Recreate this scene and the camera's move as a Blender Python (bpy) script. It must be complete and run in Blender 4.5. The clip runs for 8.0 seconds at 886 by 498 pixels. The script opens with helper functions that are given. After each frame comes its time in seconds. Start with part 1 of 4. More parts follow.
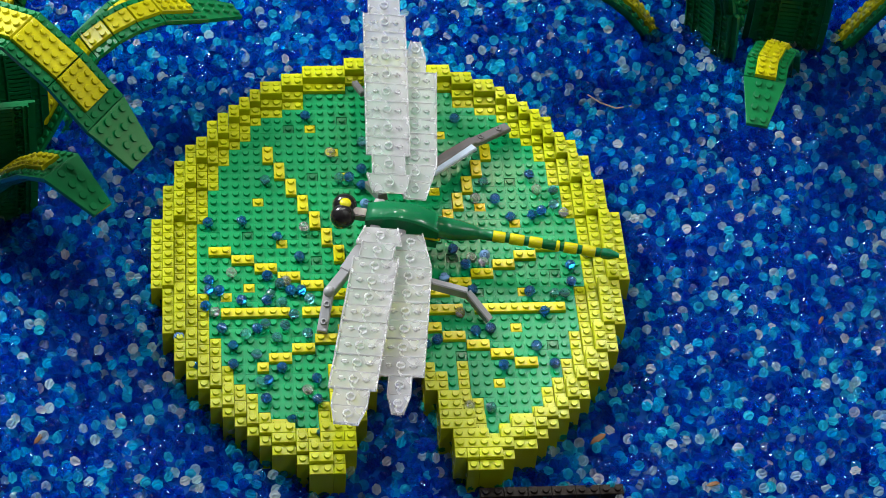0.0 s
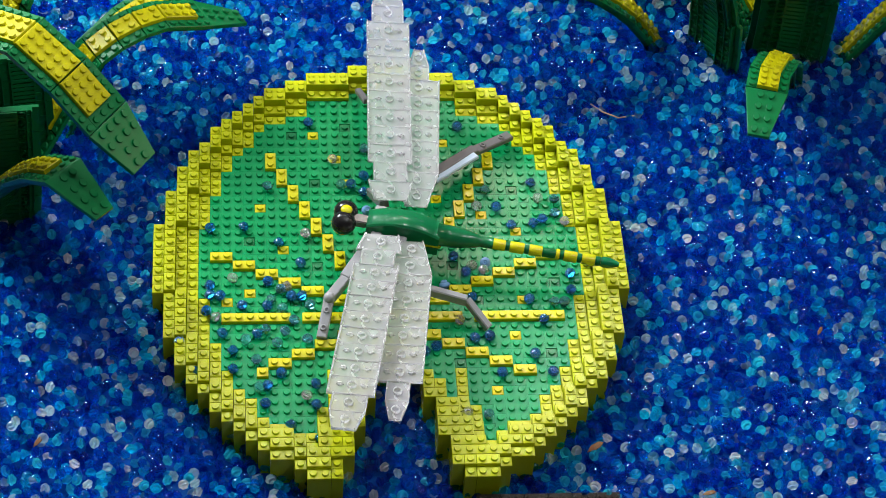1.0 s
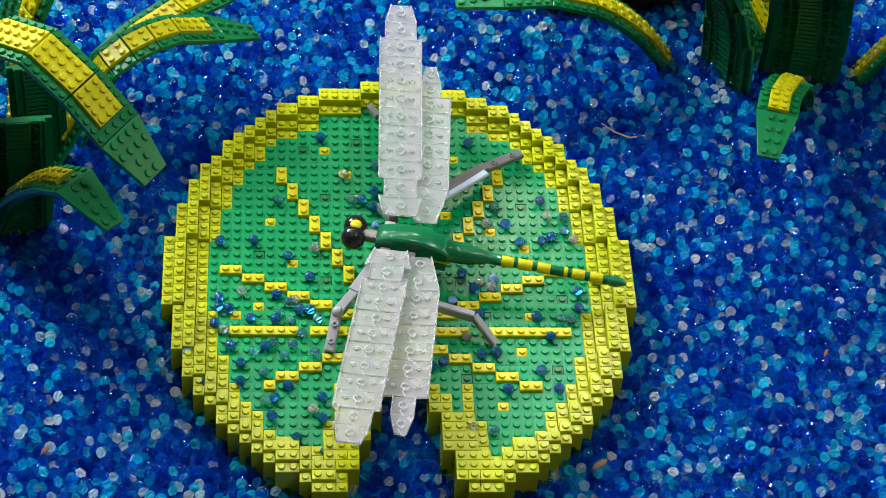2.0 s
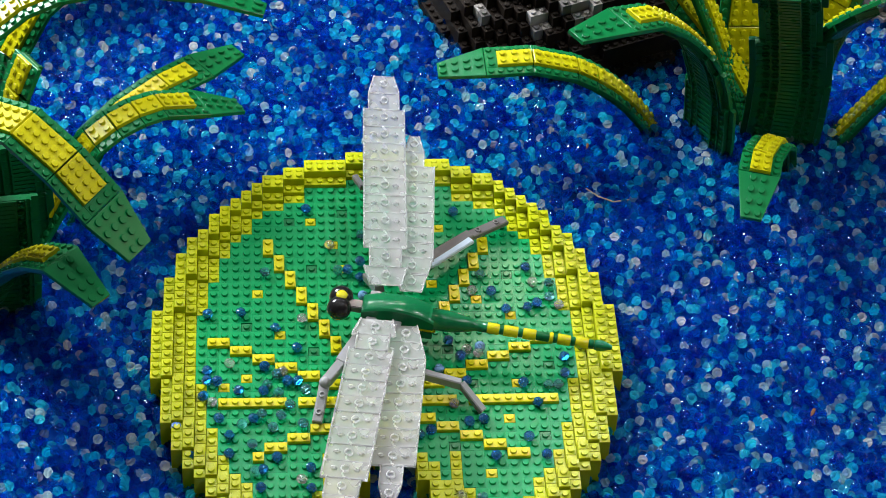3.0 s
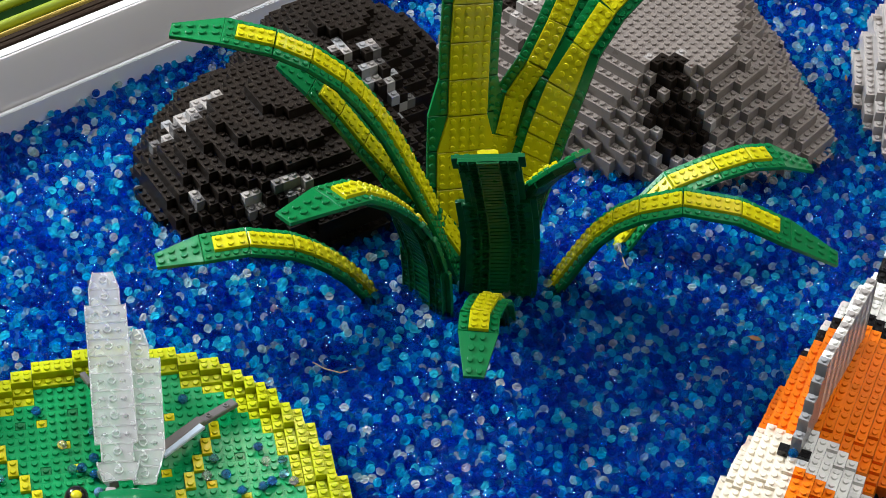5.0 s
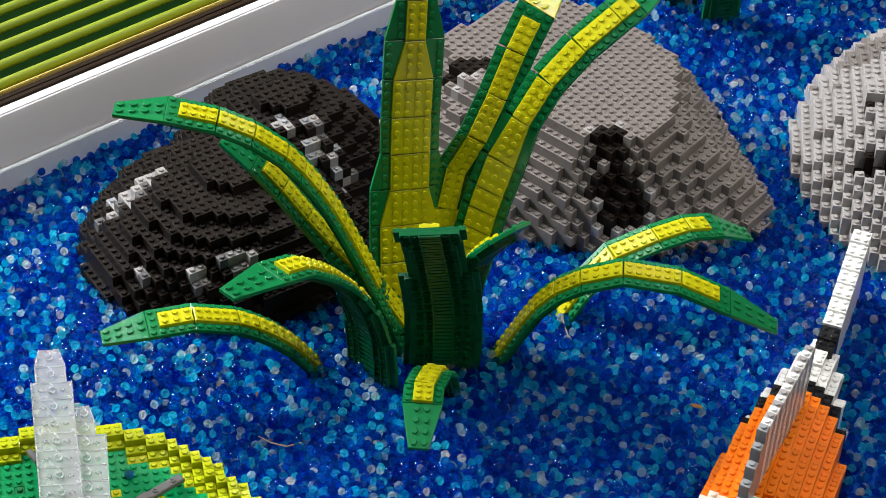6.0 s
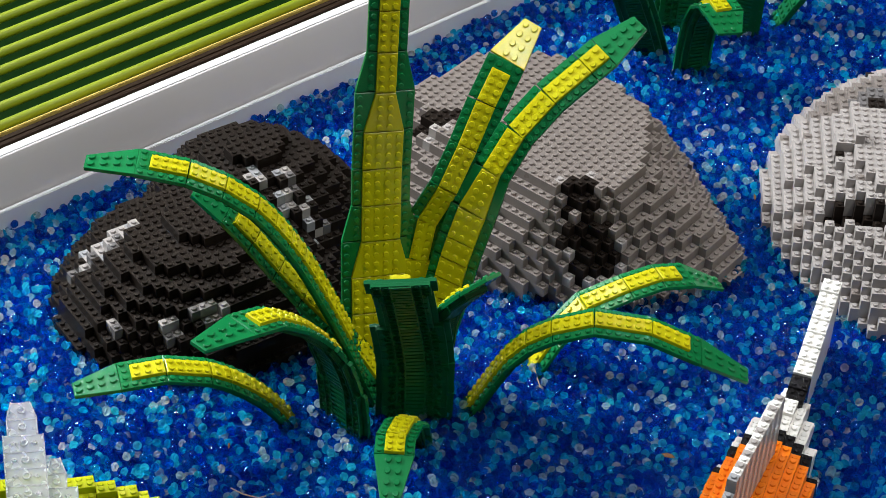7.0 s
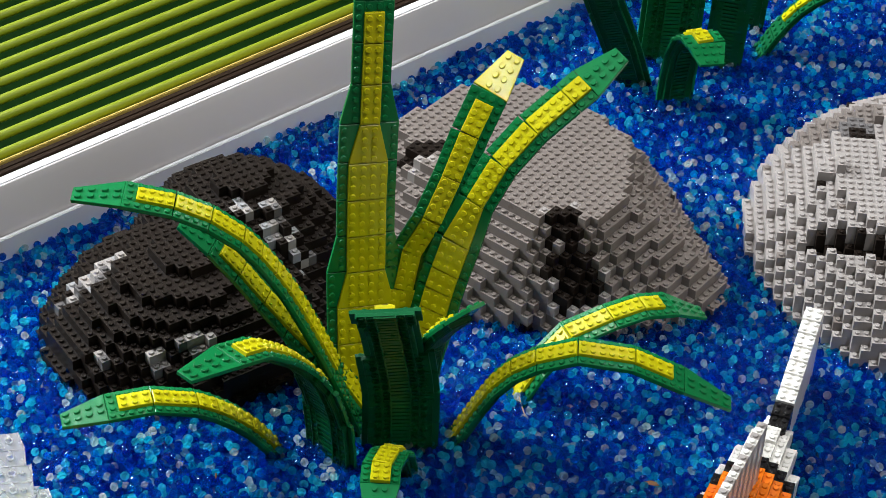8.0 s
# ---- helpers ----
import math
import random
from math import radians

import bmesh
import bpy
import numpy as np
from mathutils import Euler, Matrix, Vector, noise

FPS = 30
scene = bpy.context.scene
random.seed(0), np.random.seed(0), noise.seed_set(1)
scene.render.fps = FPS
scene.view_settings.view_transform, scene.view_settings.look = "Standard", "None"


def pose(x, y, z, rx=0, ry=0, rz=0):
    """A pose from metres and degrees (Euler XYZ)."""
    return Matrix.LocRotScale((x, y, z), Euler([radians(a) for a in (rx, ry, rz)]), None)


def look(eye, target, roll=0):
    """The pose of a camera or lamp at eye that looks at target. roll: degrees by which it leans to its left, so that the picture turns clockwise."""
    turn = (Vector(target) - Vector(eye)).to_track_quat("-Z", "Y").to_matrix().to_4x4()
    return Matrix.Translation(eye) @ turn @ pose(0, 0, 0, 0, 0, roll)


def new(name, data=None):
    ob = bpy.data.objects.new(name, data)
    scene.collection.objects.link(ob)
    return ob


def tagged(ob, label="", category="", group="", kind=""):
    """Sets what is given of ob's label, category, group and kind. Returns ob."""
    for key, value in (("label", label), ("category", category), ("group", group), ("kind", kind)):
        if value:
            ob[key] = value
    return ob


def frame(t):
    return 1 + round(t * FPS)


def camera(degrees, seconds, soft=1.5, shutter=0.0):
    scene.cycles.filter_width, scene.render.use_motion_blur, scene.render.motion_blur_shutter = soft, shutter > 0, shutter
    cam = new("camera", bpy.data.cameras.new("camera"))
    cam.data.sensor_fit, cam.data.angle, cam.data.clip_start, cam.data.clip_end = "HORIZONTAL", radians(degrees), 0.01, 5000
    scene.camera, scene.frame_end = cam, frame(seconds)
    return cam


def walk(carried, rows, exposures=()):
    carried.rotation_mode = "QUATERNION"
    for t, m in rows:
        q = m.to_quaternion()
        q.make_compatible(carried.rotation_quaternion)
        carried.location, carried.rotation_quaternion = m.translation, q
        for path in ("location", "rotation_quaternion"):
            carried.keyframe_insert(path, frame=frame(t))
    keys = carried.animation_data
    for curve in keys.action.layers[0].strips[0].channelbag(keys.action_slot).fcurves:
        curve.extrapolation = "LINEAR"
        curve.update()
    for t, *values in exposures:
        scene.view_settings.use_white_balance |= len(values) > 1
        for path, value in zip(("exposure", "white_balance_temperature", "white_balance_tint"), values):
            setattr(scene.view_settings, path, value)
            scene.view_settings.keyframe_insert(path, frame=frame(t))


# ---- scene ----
cam = camera(21.361, 8.0, soft=0.5)
# seconds, eye x y z, yaw, pitch, roll
PATH = [
    (0.0, -0.1183, -1.0213, 1.2811, -8.239, -49.211, 5.266),
    (0.5, -0.1128, -1.0257, 1.2835, -7.841, -48.995, 5.212),
    (1.0, -0.1059, -1.0277, 1.2857, -7.501, -49.017, 5.218),
    (2.5, -0.0902, -1.0385, 1.2939, -5.951, -47.942, 5.049),
    (3.0, -0.0792, -1.0395, 1.3011, -6.031, -47.084, 3.713),
    (3.5, -0.0669, -1.0411, 1.3124, -8.103, -46.231, 2.970),
    (4.0, -0.0486, -1.0480, 1.3250, -10.687, -45.077, 3.082),
    (4.5, -0.0380, -1.0487, 1.3376, -12.204, -44.205, 2.988),
    (5.0, -0.0346, -1.0498, 1.3462, -13.157, -43.360, 3.134),
    (6.5, -0.0242, -1.0675, 1.3662, -14.864, -40.910, 3.319),
    (7.0, -0.0206, -1.0674, 1.3682, -15.005, -40.442, 3.380),
    (7.5, -0.0173, -1.0745, 1.3704, -15.039, -40.038, 3.240),
    (8.0, -0.0191, -1.0818, 1.3765, -15.237, -39.612, 3.250),
]


def aim(x, y, z, yaw, pitch, roll):
    a, b = radians(yaw), radians(pitch)
    way = Vector((-math.sin(a) * math.cos(b), math.cos(a) * math.cos(b), math.sin(b)))
    return look((x, y, z), Vector((x, y, z)) + way, roll)


walk(cam, [(r[0], aim(*r[1:])) for r in PATH])

# ---- light ----
world = bpy.data.worlds.new("room_light")
scene.world = world
world.use_nodes = True
wbg = world.node_tree.nodes["Background"]
wbg.inputs[0].default_value = (0.80, 0.88, 1.0, 1)
wbg.inputs[1].default_value = 0.02
scene.view_settings.exposure = 0.17


def area_lamp(name, eye, target, sx, sy, power, colour):
    data = bpy.data.lights.new(name, "AREA")
    data.shape, data.size, data.size_y, data.energy, data.color = "RECTANGLE", sx, sy, power, colour
    ob = new(name, data)
    ob.matrix_world = look(eye, target)
    return ob


# Unseen added lamp for the soft back-left light; no window is built.
area_lamp("window_daylight", (-1.9, 2.3, 1.9), (0.3, 0.3, 0), 1.1, 0.8, 190, (0.92, 0.97, 1.0))
# Unseen overhead spots, added for bead glints and to lift dim areas.
UNSEEN_SPOTS = [(-0.95, 1.00, 8), (-0.20, 1.45, 11), (0.62, 1.75, 8), (1.60, 0.25, 14),
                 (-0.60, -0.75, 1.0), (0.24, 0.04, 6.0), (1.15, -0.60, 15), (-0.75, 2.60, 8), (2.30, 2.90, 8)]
for lx, ly, watts in UNSEEN_SPOTS:
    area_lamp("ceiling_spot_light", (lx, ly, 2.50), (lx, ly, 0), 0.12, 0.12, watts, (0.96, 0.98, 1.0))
# Unseen warm spot, set where the sheen on the pad would mirror it.
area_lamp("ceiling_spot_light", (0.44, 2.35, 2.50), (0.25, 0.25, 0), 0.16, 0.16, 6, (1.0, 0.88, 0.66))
area_lamp("side_display_light", (3.6, 0.05, 1.85), (0.0, 0.05, 0.1), 0.45, 0.45, 10, (1.0, 0.84, 0.58))

# ---- materials ----


def mat(name):
    m = bpy.data.materials.new(name)
    m.use_nodes = True
    nt = m.node_tree
    return m, nt, nt.nodes["Principled BSDF"]


def link(nt, a, b):
    nt.links.new(a, b)


def plastic(name, colour, rough=0.22, spread=0.08, dust=0.04, spec=0.38):
    """Moulded toy-brick plastic: each piece a little different, fine scratches and specks of dust."""
    m, nt, p = mat(name)
    n = nt.nodes
    info = n.new("ShaderNodeObjectInfo")
    tex = n.new("ShaderNodeTexCoord")
    hsv = n.new("ShaderNodeHueSaturation")
    hsv.inputs["Color"].default_value = (*colour, 1)
    val = n.new("ShaderNodeMapRange")
    val.inputs["To Min"].default_value, val.inputs["To Max"].default_value = 1 - spread, 1 + spread
    link(nt, info.outputs["Random"], val.inputs["Value"])
    link(nt, val.outputs[0], hsv.inputs["Value"])
    ns = n.new("ShaderNodeTexNoise")
    ns.inputs["Scale"].default_value, ns.inputs["Detail"].default_value = 160, 4
    link(nt, tex.outputs["Object"], ns.inputs["Vector"])
    ramp = n.new("ShaderNodeMapRange")
    ramp.inputs["From Min"].default_value, ramp.inputs["From Max"].default_value = 0.55, 0.8
    ramp.inputs["To Max"].default_value = dust
    link(nt, ns.outputs[0], ramp.inputs["Value"])
    mix = n.new("ShaderNodeMixRGB")
    mix.inputs[2].default_value = (0.42, 0.40, 0.36, 1)
    link(nt, ramp.outputs[0], mix.inputs[0])
    link(nt, hsv.outputs[0], mix.inputs[1])
    link(nt, mix.outputs[0], p.inputs["Base Color"])
    big = n.new("ShaderNodeTexNoise")
    big.inputs["Scale"].default_value = 45
    link(nt, tex.outputs["Object"], big.inputs["Vector"])
    rr = n.new("ShaderNodeMapRange")
    rr.inputs["To Min"].default_value, rr.inputs["To Max"].default_value = rough * 0.7, rough * 1.5
    link(nt, big.outputs[0], rr.inputs["Value"])
    link(nt, rr.outputs[0], p.inputs["Roughness"])
    p.inputs["Specular IOR Level"].default_value = spec
    bump = n.new("ShaderNodeBump")
    bump.inputs["Strength"].default_value, bump.inputs["Distance"].default_value = 0.15, 0.0004
    link(nt, big.outputs[0], bump.inputs["Height"])
    link(nt, bump.outputs[0], p.inputs["Normal"])
    return m


LIME = plastic("lime_plastic", (0.44, 0.47, 0.004), dust=0.02, spec=0.3)
YELLOW = plastic("yellow_lime_plastic", (0.54, 0.50, 0.005), dust=0.02)
GREEN = plastic("bright_green_plastic", (0.002, 0.26, 0.078), rough=0.2, dust=0.015, spec=0.22)
DKGREEN = plastic("dark_green_plastic", (0.003, 0.105, 0.032), rough=0.28, dust=0.008, spec=0.15)
LEAFGREEN = plastic("leaf_green_plastic", (0.003, 0.165, 0.045), dust=0.015)
DARKSOCKET = plastic("deep_green_plastic", (0.003, 0.15, 0.045))
CHARCOAL = plastic("charcoal_plastic", (0.0130, 0.0088, 0.0066), rough=0.38, dust=0.012, spec=0.14)
STONE = plastic("stone_grey_plastic", (0.195, 0.166, 0.150), rough=0.3, spread=0.03)
PALE = plastic("pale_grey_plastic", (0.34, 0.31, 0.295), rough=0.35)
BLACK = plastic("black_plastic", (0.012, 0.011, 0.012), rough=0.15)
ORANGE = plastic("orange_plastic", (0.86, 0.20, 0.006))
WHITE = plastic("white_plastic", (0.80, 0.78, 0.74))
CREAM = plastic("cream_plastic", (0.78, 0.70, 0.58))
GREY = plastic("grey_plastic", (0.30, 0.30, 0.31))
DKGREY = plastic("dark_grey_plastic", (0.14, 0.13, 0.13))


def clear_plastic():
    m, nt, p = mat("clear_plastic")
    p.inputs["Base Color"].default_value = (0.93, 0.94, 0.95, 1)
    p.inputs["Transmission Weight"].default_value = 0.92
    p.inputs["Roughness"].default_value = 0.22
    p.inputs["IOR"].default_value = 1.35
    n = nt.nodes
    tex, ns, rr = n.new("ShaderNodeTexCoord"), n.new("ShaderNodeTexNoise"), n.new("ShaderNodeMapRange")
    ns.inputs["Scale"].default_value = 120
    rr.inputs["To Min"].default_value, rr.inputs["To Max"].default_value = 0.1, 0.4
    link(nt, tex.outputs["Object"], ns.inputs["Vector"])
    link(nt, ns.outputs[0], rr.inputs["Value"])
    link(nt, rr.outputs[0], p.inputs["Roughness"])
    haze, frost = n.new("ShaderNodeBsdfTranslucent"), n.new("ShaderNodeBsdfDiffuse")
    half, both = n.new("ShaderNodeMixShader"), n.new("ShaderNodeMixShader")
    haze.inputs["Color"].default_value = (0.97, 0.94, 0.96, 1)
    frost.inputs["Color"].default_value = (0.88, 0.84, 0.86, 1)
    half.inputs[0].default_value, both.inputs[0].default_value = 0.34, 0.36
    link(nt, haze.outputs[0], half.inputs[1])
    link(nt, frost.outputs[0], half.inputs[2])
    link(nt, p.outputs[0], both.inputs[1])
    link(nt, half.outputs[0], both.inputs[2])
    link(nt, both.outputs[0], n["Material Output"].inputs["Surface"])
    return m


CLEAR = clear_plastic()


def bead_plastic():
    """Transparent round plates: mostly deep blue, some light blue, a few clear, a colour for each."""
    m, nt, p = mat("bead_plastic")
    n = nt.nodes
    geo = n.new("ShaderNodeAttribute")
    geo.attribute_name = "tone"
    ramp = n.new("ShaderNodeValToRGB")
    cr = ramp.color_ramp
    cr.interpolation = "CONSTANT"
    stops = [(0.0, (0.0005, 0.27, 0.82)), (0.24, (0.001, 0.38, 0.91)), (0.46, (0.003, 0.49, 0.96)),
             (0.62, (0.03, 0.76, 0.97)), (0.75, (0.14, 0.88, 0.97)), (0.89, (0.80, 0.97, 0.94)), (0.955, (0.97, 0.98, 0.90))]
    while len(cr.elements) < len(stops):
        cr.elements.new(0.5)
    for e, (pos, col) in zip(cr.elements, stops):
        e.position, e.color = pos, (*col, 1)
    link(nt, geo.outputs["Fac"], ramp.inputs[0])
    link(nt, ramp.outputs[0], p.inputs["Base Color"])
    p.inputs["Transmission Weight"].default_value = 1.0
    p.inputs["Roughness"].default_value = 0.05
    p.inputs["IOR"].default_value = 1.58
    glow, clear = n.new("ShaderNodeBsdfTranslucent"), n.new("ShaderNodeBsdfTransparent")
    both, all3 = n.new("ShaderNodeMixShader"), n.new("ShaderNodeMixShader")
    pale = n.new("ShaderNodeMapRange")      # the paler the plastic, the more light it scatters
    pale.inputs["From Min"].default_value, pale.inputs["From Max"].default_value = 0.58, 0.72
    pale.inputs["To Min"].default_value, pale.inputs["To Max"].default_value = 0.21, 0.58
    link(nt, geo.outputs["Fac"], pale.inputs["Value"])
    link(nt, pale.outputs[0], both.inputs[0])
    all3.inputs[0].default_value = 0.30     # straight through the thin flat walls
    link(nt, ramp.outputs[0], glow.inputs["Color"])
    link(nt, ramp.outputs[0], clear.inputs["Color"])
    link(nt, p.outputs[0], both.inputs[1])
    link(nt, glow.outputs[0], both.inputs[2])
    link(nt, both.outputs[0], all3.inputs[1])
    link(nt, clear.outputs[0], all3.inputs[2])
    link(nt, all3.outputs[0], n["Material Output"].inputs["Surface"])
    return m


BEAD = bead_plastic()


def tinted(name, colour, trans=0.6):
    m, nt, p = mat(name)
    p.inputs["Base Color"].default_value = (*colour, 1)
    p.inputs["Transmission Weight"].default_value = trans
    p.inputs["Roughness"].default_value = 0.1
    return m


BEAD_DARK = tinted("bead_dark_blue", (0.012, 0.28, 0.72), 0.85)
BEAD_TEAL = tinted("bead_teal", (0.22, 0.75, 0.88), 0.93)
BEAD_PALE = tinted("bead_pale_blue", (0.25, 0.50, 0.85), 0.5)
BEAD_CLEAR = tinted("bead_clear", (0.92, 0.95, 0.93), 0.9)


def painted(name, colour, rough, scale=30, amount=0.12, spec=0.5):
    m, nt, p = mat(name)
    n = nt.nodes
    tex, ns, mr = n.new("ShaderNodeTexCoord"), n.new("ShaderNodeTexNoise"), n.new("ShaderNodeMapRange")
    ns.inputs["Scale"].default_value, ns.inputs["Detail"].default_value = scale, 6
    mr.inputs["To Min"].default_value, mr.inputs["To Max"].default_value = 1 - amount, 1 + amount
    hsv = n.new("ShaderNodeHueSaturation")
    hsv.inputs["Color"].default_value = (*colour, 1)
    link(nt, tex.outputs["Object"], ns.inputs["Vector"])
    link(nt, ns.outputs[0], mr.inputs["Value"])
    link(nt, mr.outputs[0], hsv.inputs["Value"])
    link(nt, hsv.outputs[0], p.inputs["Base Color"])
    p.inputs["Roughness"].default_value = rough
    p.inputs["Specular IOR Level"].default_value = spec
    return m


# One white enamel: light from above put into a lit and a shaded tone.
RIM_SHADED = painted("white_enamel_shaded", (0.58, 0.555, 0.555), 0.28, 8, 0.05)
RIM_LIT = painted("white_enamel_lit", (0.74, 0.74, 0.76), 0.25, 8, 0.03)
BRONZE = painted("dark_bronze_metal", (0.020, 0.011, 0.006), 0.4, 20, 0.2, 0.2)
BRASS = painted("worn_brass_edge", (0.55, 0.40, 0.10), 0.3, 20, 0.2)
SLAT = painted("green_slat_paint", (0.21, 0.265, 0.009), 0.4, 12, 0.18, 0.3)
# Shade between the slats is put into this board's dark colour.
SLAT_SHADE = painted("slat_shadow_board", (0.004, 0.030, 0.002), 0.6, 12, 0.2, 0.08)
BED = painted("bead_bed_blue", (0.0004, 0.060, 0.26), 0.6, 90, 0.5, 0.1)
WALLPAINT = painted("wall_paint", (0.15, 0.15, 0.148), 0.8, 3, 0.05)
FLOORGREY = painted("floor_vinyl", (0.12, 0.115, 0.11), 0.5, 5, 0.1)
LEAFBROWN = painted("dry_leaf", (0.20, 0.09, 0.03), 0.7, 80, 0.3)
TWIG = painted("dry_twig", (0.33, 0.24, 0.14), 0.8, 80, 0.3)

# ---- building helpers ----
P = 0.008           # stud pitch
PL = 0.0032         # plate height
STUD_R, STUD_H = 0.0024, 0.0018


def thing(name, label, category, group="", kind=""):
    ob = new(name)
    ob.empty_display_size = 0.02
    return tagged(ob, label, category, group, kind)


def mesh_of(name, verts, faces, material, smooth=()):
    me = bpy.data.meshes.new(name)
    me.from_pydata(verts, [], faces)
    me.materials.append(material)
    if smooth:
        flags = [False] * len(faces)
        for i in smooth:
            flags[i] = True
        me.polygons.foreach_set("use_smooth", flags)
    me.update()
    return me


def part(name, me, parent, m=None, label=""):
    """Links a mesh as one object under a thing or a part, at the pose m in the parent's space."""
    ob = new(name, me)
    ob.parent = parent
    if m is not None:
        ob.matrix_basis = m
    if label:
        tagged(ob, label)
    return ob


def stud_geo(V, F, S, x, y, z, r=STUD_R, h=STUD_H, sides=10):
    b = len(V)
    ch = 0.0003
    for rr, zz in ((r, z), (r, z + h - ch), (r - ch, z + h)):
        for k in range(sides):
            a = 2 * math.pi * k / sides
            V.append((x + rr * math.cos(a), y + rr * math.sin(a), zz))
    for ring in range(2):
        for k in range(sides):
            k2 = (k + 1) % sides
            S.append(len(F))
            F.append((b + ring * sides + k, b + ring * sides + k2, b + (ring + 1) * sides + k2, b + (ring + 1) * sides + k))
    F.append(tuple(b + 2 * sides + k for k in range(sides)))


def slab_geo(V, F, x0, x1, y0, y1, z0, z1, ch=0.00035, gap=0.00012, x0t=None, x1t=None):
    """A box with a chamfered top edge; x0t, x1t: other x limits at y1, for a wedge."""
    x0t = x0 if x0t is None else x0t
    x1t = x1 if x1t is None else x1t
    x0, x1, y0, y1, x0t, x1t = x0 + gap, x1 - gap, y0 + gap, y1 - gap, x0t + gap, x1t - gap
    b = len(V)
    V += [(x0, y0, z0), (x1, y0, z0), (x1t, y1, z0), (x0t, y1, z0),
          (x0, y0, z1 - ch), (x1, y0, z1 - ch), (x1t, y1, z1 - ch), (x0t, y1, z1 - ch),
          (x0 + ch, y0 + ch, z1), (x1 - ch, y0 + ch, z1), (x1t - ch, y1 - ch, z1), (x0t + ch, y1 - ch, z1)]
    F.append((b + 3, b + 2, b + 1, b))
    for k in range(4):
        k2 = (k + 1) % 4
        F.append((b + k, b + k2, b + 4 + k2, b + 4 + k))
        F.append((b + 4 + k, b + 4 + k2, b + 8 + k2, b + 8 + k))
    F.append((b + 8, b + 9, b + 10, b + 11))


CACHE = {}


def brick_mesh(nx, ny, h, material, studs=True, name="brick", tight=False):
    """nx by ny studs, h high, corner at the origin, top at z = 0; shared by all alike pieces."""
    key = (nx, ny, round(h, 5), material.name, studs, tight)
    if key not in CACHE:
        V, F, S = [], [], []
        slab_geo(V, F, 0, nx * P, 0, ny * P, -h, 0, *((0.00008, 0.00002) if tight else ()))
        if studs:
            for i in range(nx):
                for j in range(ny):
                    stud_geo(V, F, S, (i + 0.5) * P, (j + 0.5) * P, 0)
        CACHE[key] = mesh_of(name, V, F, material, S)
    return CACHE[key]


def runs(cells, longest=6, rng=random):
    """Groups cells {(i, j): key} into rows of alike neighbours: (i, j, length, key)."""
    done = set()
    for (i, j) in sorted(cells, key=lambda c: (c[1], c[0])):
        if (i, j) in done:
            continue
        key, n = cells[i, j], 1
        most = rng.randint(1, longest)
        while n < most and (i + n, j) in cells and (i + n, j) not in done and cells[i + n, j] == key:
            n += 1
        for k in range(n):
            done.add((i + k, j))
        yield i, j, n, key

# ---- setting ----
RIM_AZ = 26.52
RIM = pose(0.022, 0.6013, 0, 0, 0, RIM_AZ)      # x runs along the rim, y away from the water


def box_mesh(name, x0, x1, y0, y1, z0, z1, material, bevel=0.0):
    bm = bmesh.new()
    bmesh.ops.create_cube(bm, size=1)
    for v in bm.verts:
        v.co = Vector(((x0 + x1) / 2 + v.co.x * (x1 - x0), (y0 + y1) / 2 + v.co.y * (y1 - y0), (z0 + z1) / 2 + v.co.z * (z1 - z0)))
    if bevel:
        bmesh.ops.bevel(bm, geom=bm.edges[:], offset=bevel, segments=2, affect="EDGES")
    me = bpy.data.meshes.new(name)
    bm.to_mesh(me)
    bm.free()
    me.materials.append(material)
    return me


def structure(name, me, label, category, m=None):
    ob = tagged(new(name, me), label, category, kind="structure")
    if m is not None:
        ob.matrix_world = m
    return ob


structure("floor", box_mesh("floor", -4, 5, -4, 5, -0.7, -0.6, FLOORGREY), "plain grey vinyl floor of the exhibition room", "floor")
structure("wall_north", box_mesh("wall_north", -4, 5, 5, 5.2, -0.7, 2.6, WALLPAINT), "plain painted room wall", "wall")
structure("wall_south", box_mesh("wall_south", -4, 5, -4.2, -4, -0.7, 2.6, WALLPAINT), "plain painted room wall", "wall")
structure("wall_east", box_mesh("wall_east", 5, 5.2, -4, 5, -0.7, 2.6, WALLPAINT), "plain painted room wall", "wall")
structure("wall_west", box_mesh("wall_west", -4.2, -4, -4, 5, -0.7, 2.6, WALLPAINT), "plain painted room wall", "wall")
structure("ceiling", box_mesh("ceiling", -4, 5, -4, 5, 2.6, 2.7, WALLPAINT), "plain white painted ceiling", "ceiling")
TANK = [(-0.45, -0.22), (0.40, -0.23), (0.79, 0.09), (1.12, 0.92), (1.12, 1.20), (-0.30, 0.50), (-0.45, 0.42)]
nt_ = len(TANK)
structure("water_bed", mesh_of("water_bed", [(x, y, -0.05) for x, y in TANK] + [(x, y, -0.006) for x, y in TANK],
          [tuple(range(nt_))[::-1], tuple(range(nt_, 2 * nt_))] + [(k, (k + 1) % nt_, nt_ + (k + 1) % nt_, nt_ + k) for k in range(nt_)], BED),
          "dark blue bed under the loose round plates", "bed")
structure("display_plinth", box_mesh("display_plinth", -1.25, 1.95, -0.30, 2.05, -0.6, -0.0605, WALLPAINT), "plain painted plinth under the display", "plinth")

# rim of the tank: lit-toned ledge, groove, shade-toned upright face, lit-toned top edge
rim = thing("tank_rim", "white enamelled metal rim with a grooved ledge beside the beads", "rim", kind="structure")
rim.matrix_world = RIM


